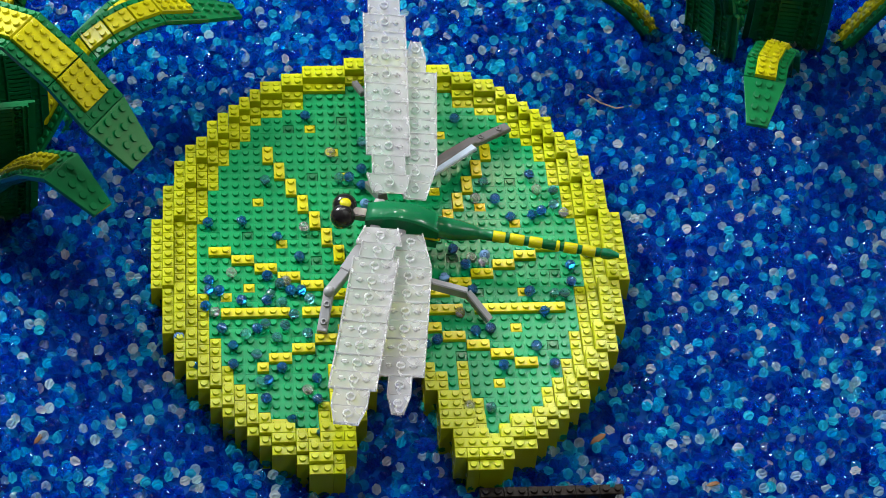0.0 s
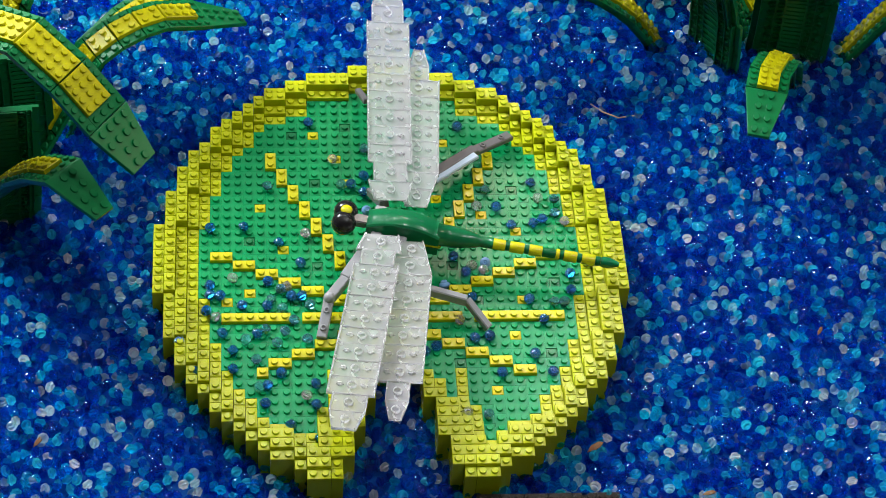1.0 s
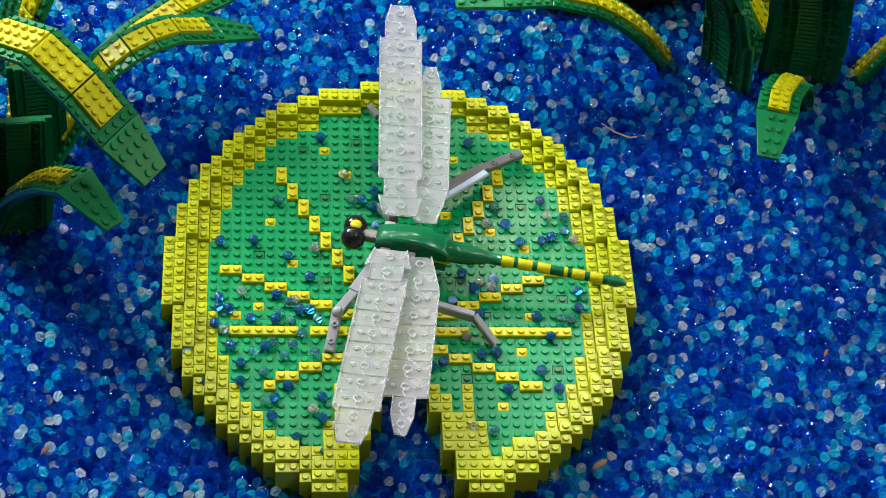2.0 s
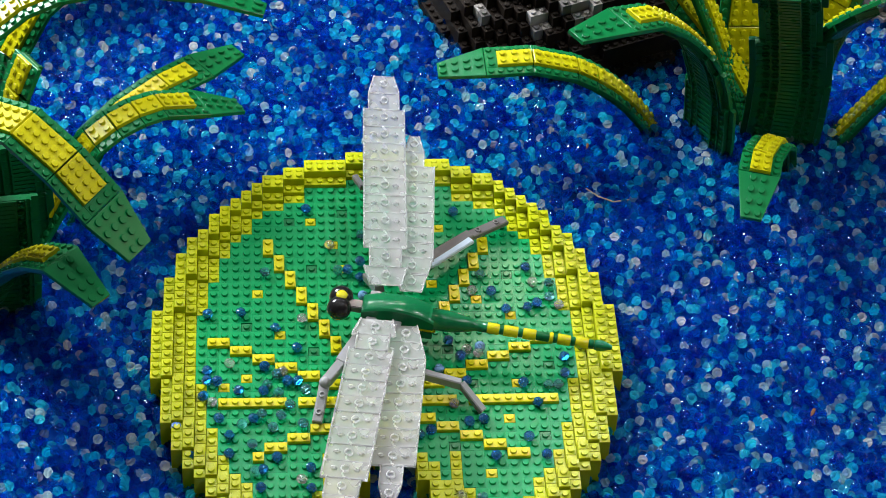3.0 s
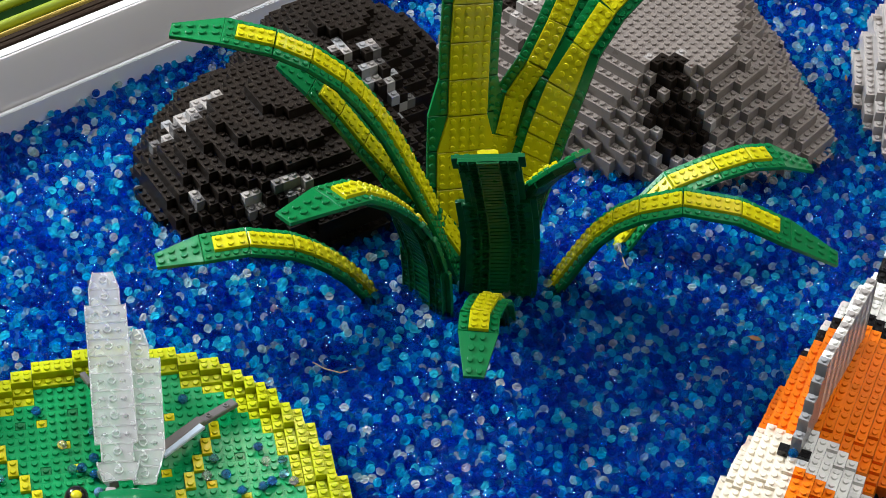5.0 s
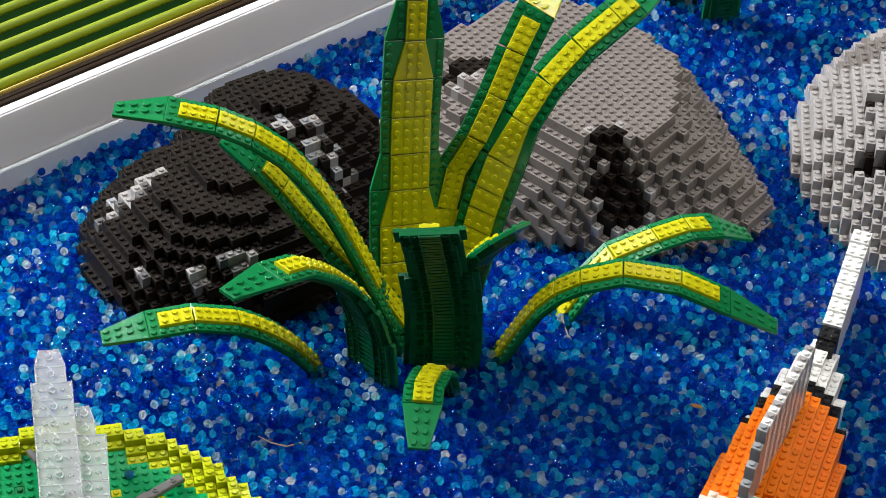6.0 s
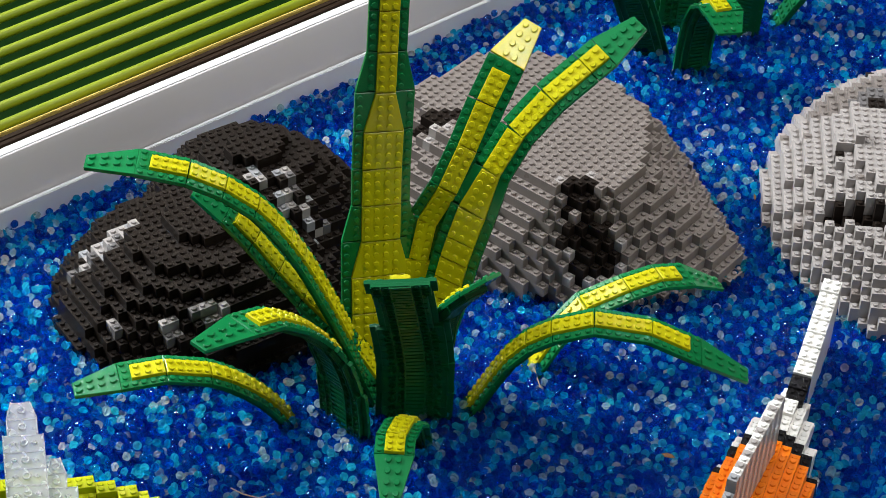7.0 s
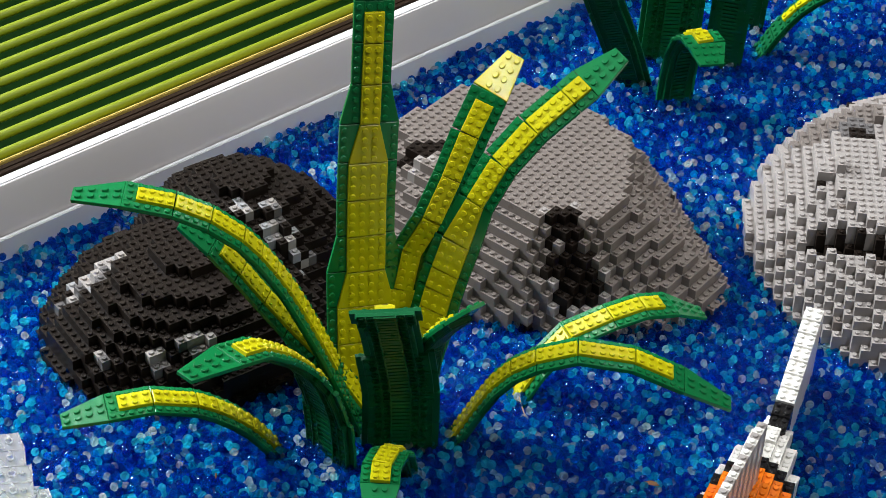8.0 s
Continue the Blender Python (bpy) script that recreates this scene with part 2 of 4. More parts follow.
def upright_mesh():
    V, F = [], []
    prof = [(-0.0113, -0.05), (-0.0113, 0.0185), (-0.0105, 0.0225), (0.0020, 0.053), (0.0045, 0.0585), (0.0056, 0.0600), (0.0056, -0.05)]
    for x in (-1.2, 1.9):
        V += [(x, a, b) for a, b in prof]
    n = len(prof)
    for k in range(n):
        k2 = (k + 1) % n
        F.append((k, n + k, n + k2, k2))
    F += [tuple(range(n))[::-1], tuple(range(n, 2 * n))]
    return mesh_of("upright", V, F, RIM_SHADED, range(1, 5))


part("ledge", box_mesh("ledge", -1.2, 1.9, -0.0170, -0.0125, -0.05, 0.0185, RIM_LIT, 0.0008), rim, label="narrow white ledge")
part("groove", box_mesh("groove", -1.2, 1.9, -0.0125, -0.0113, -0.05, 0.0150, BRONZE), rim, label="dark narrow groove")
part("upright", upright_mesh(), rim)
part("top_edge", box_mesh("top_edge", -1.2, 1.9, 0.0056, 0.0160, -0.05, 0.0606, RIM_LIT, 0.0012), rim, label="white top edge in the lit tone")
part("channel", box_mesh("channel", -1.2, 1.9, 0.0160, 0.0235, -0.05, 0.046, BRONZE, 0.001), rim, label="dark bronze channel")
part("channel", box_mesh("channel", -1.2, 1.9, 0.0235, 0.0335, -0.05, 0.054, BRONZE, 0.003), rim, label="dark bronze channel")
part("channel", box_mesh("channel", -1.2, 1.9, 0.0335, 0.0425, -0.05, 0.051, BRONZE, 0.002), rim, label="dark bronze channel")
part("brass_strip", box_mesh("brass_strip", -1.2, 1.9, 0.0425, 0.0455, -0.05, 0.0530, BRASS, 0.0008), rim, label="thin brass strip")

# green slatted panel beyond the rim
slats = thing("slatted_panel", "olive green slatted panel with dark gaps beyond the rim", "panel", kind="structure")
slats.matrix_world = RIM
# Added dark board that gives the slat gaps their shade.
part("backing_board", box_mesh("backing_board", -1.2, 1.9, 0.050, 0.75, -0.06, 0.006, SLAT_SHADE), slats, label="dark green board coloured as the shade between slats")


def slat_mesh():
    V, F = [], []
    prof = [(0.0, -0.0060), (0.0006, -0.0032), (0.0024, -0.0008), (0.0054, 0.0006), (0.0082, -0.0010), (0.0095, -0.0045), (0.0090, -0.0060)]
    for x in (-1.2, 1.9):
        V += [(x, a, b) for a, b in prof]
    n = len(prof)
    for k in range(n):
        F.append((k, n + k, n + (k + 1) % n, (k + 1) % n))
    F += [tuple(range(n)), tuple(range(n, 2 * n))[::-1]]
    return mesh_of("slat", V, F, SLAT, range(n - 1))


SLAT_ME = slat_mesh()
for k in range(27):
    part("slat", SLAT_ME, slats, pose(0, 0.0560 + 0.0243 * k, 0.050))

# ---- lily pad ----
TOPS = {-6: 11, -5: 15, -4: 18, -3: 20, -2: 21, -1: 23, 0: 24, 1: 25, 2: 26, 3: 27, 4: 28, 5: 28, 6: 29, 7: 29,
        8: 30, 9: 30, 10: 30, 11: 30, 12: 31, 13: 31, 14: 31}
for i in range(-6, 15):
    TOPS[29 - i] = TOPS[i]
PAD_Z = 0.014


def pad_bottom(i):
    k = i if i < 15 else 29 - i
    if k == -6:
        return 3
    if 7 <= k <= 9:
        return -17
    if k == 10:
        return -15 if i < 15 else -16
    if k == 11:
        return -12 if i < 15 else -13
    if k == 12:
        return -9
    if k > 12:
        return -5
    return 13 - TOPS[i]


PADCELLS = {(i, j) for i in TOPS for j in range(pad_bottom(i), TOPS[i])}


def depth_in(c):
    """How many cells from the pad's edge, 1 being outermost."""
    for e in range(1, 7):
        for a, b in ((e, 0), (-e, 0), (0, e), (0, -e)):
            if (c[0] + a, c[1] + b) not in PADCELLS:
                return e
    return 7


def pad_level(c):
    """Plates above the green base, and colour, or None for the green base."""
    e, (i, j) = depth_in(c), c
    notch = j < -4 and 9 < i < 20
    if notch:
        k = i if i < 15 else 29 - i
        near = min([q for q in range(1, 9) if (i + (q if i < 15 else -q), j) not in PADCELLS], default=9)
        return 3 if near <= 2 and j <= -8 or k == 12 and j == -7 or k > 12 and j < -4 or j < -12 and e <= 3 else 1 if j < -13 else None
    if j < -4:
        return {1: 2, 2: 3, 3: 3 if j < -11 else 1, 4: 1 if j < -11 else 0}.get(e)
    if e == 4 and 7 < i < 22:
        return None
    return {1: 2, 2: 3, 3: 1, 4: 0}.get(e)


pad = thing("lily_pad", "round lime and green brick-built lily pad on blue beads", "lily pad")


def pad_piece(name, i, j, nx, ny, level, material, h=None, studs=True):
    h = h or 0.0032
    return part(name, brick_mesh(nx, ny, h, material, studs, name, name == "green_plate"), pad, pose((i - 15) * P, j * P, PAD_Z + level * PL))


VEINS = [(0, 0, 6, 1), (7, 0, 4, 1), (11, 0, 6, 1), (17, 0, 4, 1), (22, 0, 8, 1),
         (9, 2, 2, 1), (7, 3, 2, 1), (5, 4, 2, 1), (3, 5, 2, 1), (1, 6, 2, 1), (-1, 7, 2, 1),
         (10, -2, 2, 1), (8, -3, 2, 1), (6, -4, 2, 1), (4, -5, 2, 1), (3, -6, 1, 1),
         (4, 18, 1, 2), (5, 16, 1, 2), (6, 14, 1, 2), (7, 12, 1, 2), (8, 10, 1, 2), (9, 8, 1, 2), (10, 6, 1, 2),
         (24, 18, 1, 2), (23, 16, 1, 2), (22, 14, 1, 2), (21, 12, 1, 2), (20, 10, 1, 2)]
VEINS2 = [(28, 7, 2, 1), (26, 6, 2, 1), (24, 5, 2, 1), (22, 4, 2, 1), (20, 3, 2, 1), (18, 2, 2, 1),
          (17, -2, 2, 1), (19, -3, 2, 1), (21, -4, 2, 1), (23, -5, 2, 1), (25, -6, 2, 1)]
SPOTS = {(8, 22), (3, 13), (5, 8), (0, 2), (10, 19), (25, -2), (23, -8), (26, 2), (23, 12), (26, 10), (20, 21), (19, 14), (11, 16), (2, 3)}
SOCKETS = {(6, 22), (11, 23), (8, 16), (2, 9), (8, 6), (6, 2), (29, 4), (22, 2), (20, -5), (28, -4), (26, 15), (20, 6)}

rng = random.Random(4)
ring, green = {}, {}
for c in PADCELLS:
    lv = pad_level(c)
    if lv is None:
        green[c] = 0
    else:
        ring[c] = lv
for i, j, n, lv in runs(ring, 5, rng):

    pad_piece("lime_brick", i, j, n, 1, lv, LIME, 0.030 + lv * PL)
for c in SPOTS | SOCKETS:
    green.pop(c, None)
for c in SPOTS:
    pad_piece("yellow_plate", c[0], c[1], 1, 1, 0, YELLOW)
for c in SOCKETS:
    pad_piece("dark_plate", c[0], c[1], 1, 1, -0.12, DARKSOCKET)
# green base in plates of mixed sizes
left = dict(green)
while left:
    i, j = min(left, key=lambda c: (c[1], c[0]))
    best = (1, 1)
    for nx, ny in rng.sample([(4, 2), (6, 2), (2, 4), (4, 4), (3, 2), (2, 2), (8, 2), (6, 1), (2, 1), (1, 2)], 10):
        if all((i + a, j + b) in left for a in range(nx) for b in range(ny)) and nx * ny > best[0] * best[1]:
            best = (nx, ny)
            if rng.random() < 0.35:
                break
    for a in range(best[0]):
        for b in range(best[1]):
            del left[i + a, j + b]
    pad_piece("green_plate", i, j, best[0], best[1], 0, GREEN)
for i, j, nx, ny in VEINS + VEINS2:
    pad_piece("vein_plate", i, j, nx, ny, 1, YELLOW)
rows_ = sorted(TOPS)
V = [((i - 14.5) * P, (pad_bottom(i) + 1) * P, PAD_Z - 0.006) for i in rows_] + [((i - 14.5) * P, (TOPS[i] - 1) * P, PAD_Z - 0.006) for i in rows_]
F = [(k, k + 1, len(rows_) + k + 1, len(rows_) + k) for k in range(len(rows_) - 1)]
part("base_board", mesh_of("base_board", V, F, DKGREEN), pad, label="dark green underside board")

# ---- rocks and fish: stacked bricks on a turned stud grid ----


def stacked(name, thing_ob, u0, v0, nu, nv, height_of, colour_of, layer, most=300, longest=4, seed=1):
    """Exposed bricks of a solid whose height in layers is height_of(i, j); the rest joined past the limit."""
    rg = random.Random(seed)
    H = {(i, j): height_of(i, j) for i in range(u0, u0 + nu) for j in range(v0, v0 + nv)}
    H = {c: h for c, h in H.items() if h > 0}
    pieces = []
    top = max(H.values())
    for k in range(top):
        cells = {}
        for (i, j), h in H.items():
            if h <= k:
                continue
            low = min(H.get((i + a, j + b), 0) for a, b in ((1, 0), (-1, 0), (0, 1), (0, -1)))
            if h == k + 1 or low <= k:
                cells[i, j] = (colour_of(i, j, k, rg), h == k + 1)
        for i, j, n, (col, stud) in runs(cells, longest, rg):
            pieces.append((i, j, k, n, col, stud))
    pieces.sort(key=lambda p: (-p[5], p[1] * 0.3 + rg.random() * 4))
    V, F, S, cols = [], [], [], {}
    for q, (i, j, k, n, col, stud) in enumerate(pieces):
        if q < most:
            part(name, brick_mesh(n, 1, layer, col, stud, name, True), thing_ob, pose(i * P, j * P, (k + 1) * layer))
        else:
            VV, FF, SS = cols.setdefault(col.name, ([], [], []))
            b = len(VV)
            V, F, S = [], [], []
            slab_geo(V, F, 0, n * P, 0, P, -layer, 0, 0.00008, 0.00002)
            if stud:
                for a in range(n):
                    stud_geo(V, F, S, (a + 0.5) * P, 0.5 * P, 0)
            o = len(FF)
            VV += [(x + i * P, y + j * P, z + (k + 1) * layer) for x, y, z in V]
            FF += [tuple(b + w for w in f) for f in F]
            SS += [o + w for w in S]
    for nm, (VV, FF, SS) in cols.items():
        tagged(part("more_" + name + "s", mesh_of("more_" + name + "s", VV, FF, bpy.data.materials[nm], SS), thing_ob), kind="stuff")


def bump(x, y, cx, cy, rx, ry, turn=0.0, flat=1.0):
    """Height 0..1 of a dome, flat < 1 for a broad top."""
    a = radians(turn)
    dx, dy = x - cx, y - cy
    u, v = (dx * math.cos(a) + dy * math.sin(a)) / rx, (-dx * math.sin(a) + dy * math.cos(a)) / ry
    d = u * u + v * v
    return max(0.0, 1 - d) ** flat


BR = 0.0096


def rock(name, label, x, y, az, fn, layer, colour_of, span, seed, most=300):
    ob = thing(name, label, "rock", "rocks among the beads")
    ob.matrix_world = pose(x, y, -0.004, 0, 0, az)
    m = ob.matrix_world.copy()

    def height_of(i, j):
        w = m @ Vector(((i + 0.5) * P, (j + 0.5) * P, 0))
        h = fn(w.x, w.y) + (0.003 * noise.noise(Vector((w.x * 34, w.y * 34, seed))) if fn is dark_height else 0)
        return int(max(0.0, h) / layer + 0.5)

    stacked("brick", ob, -span, -span, 2 * span, 2 * span, height_of, colour_of(m), layer, most, 4, seed)
    return ob


def dark_height(x, y):
    front = 0.085 * bump(x, y, 0.176, 0.465, 0.132, 0.112, 10, 0.62)
    back = 0.105 * bump(x, y, 0.235, 0.535, 0.105, 0.090, -25, 0.6)
    return max(front, back)


# pale flecks: place, half widths, how densely
DARK_STREAKS = [(0.085, 0.470, 0.022, 0.012, 0.7), (0.108, 0.481, 0.014, 0.008, 0.7), (0.236, 0.505, 0.016, 0.010, 0.75), (0.255, 0.492, 0.012, 0.018, 0.6),
                (0.275, 0.470, 0.010, 0.024, 0.35), (0.169, 0.383, 0.014, 0.007, 0.9), (0.136, 0.376, 0.010, 0.009, 0.75), (0.094, 0.398, 0.006, 0.006, 0.9)]


def dark_colour(m):
    def f(i, j, k, rg):
        w = m @ Vector(((i + 0.5) * P, (j + 0.5) * P, 0))
        for px, py, rx, ry, amount in DARK_STREAKS:
            if ((w.x - px) / rx) ** 2 + ((w.y - py) / ry) ** 2 < 1 and rg.random() < amount * 1.15:
                return (PALE, GREY, PALE, DKGREY)[(i * 3 + j * 5 + k) // 4 % 4]
        return CHARCOAL
    return f


GREY_MARKS = [(0.408, 0.558, 0.028, 0.011, CHARCOAL), (0.394, 0.541, 0.006, 0.006, PALE), (0.408, 0.537, 0.005, 0.006, PALE), (0.426, 0.540, 0.005, 0.005, PALE),
              (0.634, 0.560, 0.006, 0.006, CHARCOAL), (0.630, 0.545, 0.006, 0.006, PALE), (0.633, 0.530, 0.006, 0.007, PALE), (0.640, 0.515, 0.006, 0.006, PALE), (0.644, 0.535, 0.005, 0.016, CHARCOAL)]


GREY_TOP = [(0.391, 0.600), (0.469, 0.645), (0.538, 0.628), (0.583, 0.559), (0.590, 0.533), (0.560, 0.458), (0.531, 0.437), (0.481, 0.452), (0.463, 0.475), (0.405, 0.535)]
GREY_FOOT = [(0.330, 0.500), (0.412, 0.432), (0.451, 0.408), (0.498, 0.388), (0.549, 0.382), (0.602, 0.384), (0.643, 0.396), (0.660, 0.420), (0.652, 0.480),
             (0.645, 0.535), (0.610, 0.610), (0.560, 0.675), (0.460, 0.695), (0.365, 0.650), (0.322, 0.570)]


def inside(poly, x, y):
    hit = False
    for (x0, y0), (x1, y1) in zip(poly, poly[1:] + poly[:1]):
        if (y0 > y) != (y1 > y) and x < (x1 - x0) * (y - y0) / (y1 - y0) + x0:
            hit = not hit
    return hit


def edge_distance(poly, x, y):
    """How far a place lies from the outline of a plan."""
    best = 9.0
    for (x0, y0), (x1, y1) in zip(poly, poly[1:] + poly[:1]):
        ex, ey = x1 - x0, y1 - y0
        t = min(1.0, max(0.0, ((x - x0) * ex + (y - y0) * ey) / (ex * ex + ey * ey)))
        best = min(best, math.hypot(x - x0 - t * ex, y - y0 - t * ey))
    return best


def grey_height(x, y):
    """A broad flat top that steps down to the rock's foot."""
    if not inside(GREY_FOOT, x, y):
        return 0.0
    if inside(GREY_TOP, x, y):
        return 0.0985
    foot, crown = edge_distance(GREY_FOOT, x, y), edge_distance(GREY_TOP, x, y)
    return 0.006 + 0.0900 * (foot / (foot + crown)) ** 0.72 + 0.0013 * noise.noise(Vector((x * 28, y * 28, 2.0)))


def grey_colour(m):
    def f(i, j, k, rg):
        w = m @ Vector(((i + 0.5) * P, (j + 0.5) * P, 0))
        run = 0.454 - w.y
        d = abs(w.x - 0.504 - 0.10 * run + 0.004 * noise.noise(Vector((w.y * 90, k, 1.0))))
        if 0 < run < 0.058 and d < 0.009 + 0.40 * run - 4.2 * run * run and not (0.022 < run < 0.030 and d > 0.004):
            return CHARCOAL
        if -0.008 < run < 0.075 and d < 0.017 + 0.40 * run - 3.6 * run * run and rg.random() < 0.26:
            return PALE
        for px, py, rx, ry, tone in GREY_MARKS:
            if ((w.x - px) / rx) ** 2 + ((w.y - py) / ry) ** 2 < 1:
                return tone
        return STONE if rg.random() > 0.005 else CHARCOAL
    return f


def pale_height(x, y):
    """A dome with a level shelf, a small block on it and a cleft below."""
    h = 0.125 * bump(x, y, 0.872, 0.440, 0.180, 0.195, 0, 0.66)
    if h > 0.094 and x < 0.83:
        h = 0.094 + 0.35 * (h - 0.094)
    if abs(x - 0.762) < 0.011 and abs(y - 0.468) < 0.011:
        h += 0.0096
    if 0.724 < x < 0.80 and abs(y - (0.415 - 0.95 * (x - 0.722))) < 0.010:
        h -= 0.014
    return h


def pale_colour(m):
    def f(i, j, k, rg):
        w = m @ Vector(((i + 0.5) * P, (j + 0.5) * P, 0))
        if 0.724 < w.x < 0.785 and abs(w.y - (0.418 - 0.95 * (w.x - 0.722))) < 0.010:
            return CHARCOAL
        if abs(w.x - 0.806) < 0.010 and abs(w.y - 0.512) < 0.009:
            return CHARCOAL
        if abs(w.x - 0.803) < 0.018 and abs(w.y - 0.520) < 0.014:
            return DKGREY
        if ((w.x - 0.80) / 0.045) ** 2 + ((w.y - 0.545) / 0.028) ** 2 < 1:
            return STONE
        return CHARCOAL if rg.random() < 0.012 else STONE if rg.random() < 0.02 else PALE
    return f


rock("rock", "charcoal brown brick-built boulder with grey streaks", 0.18, 0.49, -69, dark_height, BR, dark_colour, 24, 3)
rock("rock", "stone grey brick-built boulder with a dark crack", 0.53, 0.51, 38, grey_height, BR, grey_colour, 26, 5)
rock("rock", "pale grey brick-built boulder with dark patches", 0.87, 0.45, -17, pale_height, BR, pale_colour, 28, 8)

koi = thing("koi_fish", "white and orange brick-built koi with black edging", "fish")
koi.matrix_world = pose(0.489, 0.011, -0.004, 0, 0, 57.5)


def koi_height(i, j):
    u, v = (i + 0.5) * P, (j + 0.5) * P
    if u > 0.285 or u < -0.20:
        return 0
    t = (u - 0.02) / 0.255 if u > 0.02 else (u - 0.02) / 0.22
    w = 0.053 * max(0.0, 1 - t * t) ** 0.85 if u > 0.02 else 0.053 * max(0.0, 1 - abs(t) ** 2.2) ** 0.62
    top = 0.080 * max(0.0, 1 - t * t) ** 0.40
    mid = -0.0095 * min(1.0, max(0.0, u / 0.06))
    if v < -0.004 and -0.004 < u < 0.2:
        top -= 0.004        # the flank drops away beside the fin
    if abs(v - mid) > w:
        return 0
    return int(top * max(0.05, 1 - ((v - mid) / w) ** 2) ** 0.5 / PL + 0.5)


def koi_colour(i, j, k, rg):
    u, v = (i + 0.5) * P, (j + 0.5) * P
    if v > 0:
        e0, e1 = 0.006 + 1.05 * v, 0.162 - 0.9 * v
        if e0 <= u < e1:
            return ORANGE
        if e1 <= u < e1 + 0.013 or k < 4 and -0.09 < u < 0.16 and (i // 3) % 4:
            return BLACK
        return CREAM if u < e0 else WHITE
    if 0.02 < u < 0.16:
        return ORANGE
    if 0.16 <= u < 0.176 or u > 0.2 and k < 6:
        return BLACK
    if -0.10 < u < -0.012 and -0.034 < v:
        return ORANGE
    return WHITE


stacked("brick", koi, -26, -9, 66, 18, koi_height, koi_colour, PL, 300, 4, 6)
# dorsal fin: upright bricks, each a little higher towards the middle
FIN = pose(-0.006, 0.004, 0, 0, 0, -5.0)
for k in range(19):
    z = 0.098 + 0.012 * min(k, 4) - (0.0012 * (k - 4) if k > 4 else 0)
    part("fin_brick", brick_mesh(1, 1, z - 0.052, GREY if k < 5 else WHITE if k % 2 else PALE, True, "fin_brick"), koi, FIN @ pose(k * P, -0.004, z))
part("fin_root", brick_mesh(1, 3, 0.006, BLACK, False, "fin_root"), koi, pose(-0.0085, -0.008, 0.0835))
# tail: two studs wide, climbing to its end
for k in range(9):
    part("tail_brick", brick_mesh(2, 2, 0.075, WHITE if k > 1 else BLACK, True, "tail_brick"), koi,
         pose(0.222 + k * 0.0152, -0.020, 0.053 + 0.0026 * k, 0, 0, 0))
# side fin lying on the beads
finplate = thing("koi_side_fin", "white side fin plates lying on the beads", "fin")
finplate.matrix_world = pose(0.411, -0.033, 0.010, 0, 4, 40)
for a, b, nx, ny in ((-3, -4, 6, 2), (-4, -2, 6, 2), (-4, 0, 5, 2), (-3, 2, 3, 2)):
    part("plate", brick_mesh(nx, ny, PL, CREAM, True, "plate"), finplate, pose(a * P, b * P, 0))

# ---- reed plants ----


def ring_geo(V, F, S, x, y, z, r0, r1, h, sides=10):
    b = len(V)
    for rr, zz in ((r1, z), (r1, z + h), (r0, z + h), (r0, z)):
        for k in range(sides):
            a = 2 * math.pi * k / sides
            V.append((x + rr * math.cos(a), y + rr * math.sin(a), zz))
    for q in range(3):
        for k in range(sides):
            k2 = (k + 1) % sides
            S.append(len(F))
            F.append((b + q * sides + k, b + q * sides + k2, b + (q + 1) * sides + k2, b + (q + 1) * sides + k))


def curve_points(ctrl, n=60):
    """Smooth path through the control points."""
    pts = [Vector(c) for c in ctrl]
    ext = [pts[0] * 2 - pts[1]] + pts + [pts[-1] * 2 - pts[-2]]
    out = []
    for k in range(1, len(ext) - 2):
        p0, p1, p2, p3 = ext[k - 1:k + 3]
        for s in range(n):
            t = s / n
            out.append(0.5 * ((2 * p1) + (p2 - p0) * t + (2 * p0 - 5 * p1 + 4 * p2 - p3) * t * t + (3 * p1 - p0 - 3 * p2 + p3) * t ** 3))
    out.append(pts[-1])
    return out


def wedge_mesh(wide, narrow, length, material):
    key = ("wedge", wide, narrow, length, material.name)
    if key not in CACHE:
        V, F, S = [], [], []
        slab_geo(V, F, -wide * P / 2, wide * P / 2, 0, length * P, -PL, 0, x0t=-narrow * P / 2, x1t=narrow * P / 2)
        for j in range(length):
            w = wide + (narrow - wide) * (j + 0.5) / length
            n = 4 if w >= 3.9 else 2 if w < 3.4 else 2
            for i in range(n):
                stud_geo(V, F, S, (i - n / 2 + 0.5) * P, (j + 0.5) * P, 0)
        CACHE[key] = mesh_of("tip", V, F, material, S)
    return CACHE[key]


def strip_mesh(name, wide, length, material, columns):
    """A plate centred on x, from y = 0 to length studs, with studs in the given columns only."""
    key = (name, wide, round(length, 3), material.name, tuple(columns))
    if key not in CACHE:
        V, F, S = [], [], []
        slab_geo(V, F, -wide * P / 2, wide * P / 2, 0, length * P, -PL, 0)
        n = max(1, round(length))
        for j in range(n):
            for c in columns:
                stud_geo(V, F, S, c * P, (j + 0.5) * length / n * P, 0)
        CACHE[key] = mesh_of(name, V, F, material, S)
    return CACHE[key]


def tapered_plate(w0, w1, length, material, half):
    """A green plate that narrows along its length, studs beside the yellow strip only."""
    key = ("narrowing", w0, w1, round(length, 3), material.name, half)
    if key not in CACHE:
        V, F, S = [], [], []
        slab_geo(V, F, -w0 * P / 2, w0 * P / 2, 0, length * P, -PL, 0, x0t=-w1 * P / 2, x1t=w1 * P / 2)
        n = max(1, round(length))
        for j in range(n):
            w = w0 + (w1 - w0) * (j + 1) / n
            for c in range(w0):
                x = c - w0 / 2 + 0.5
                if half < abs(x) < w / 2 - 0.3:
                    stud_geo(V, F, S, x * P, (j + 0.5) * length / n * P, 0)
        CACHE[key] = mesh_of("green_wedge", V, F, material, S)
    return CACHE[key]


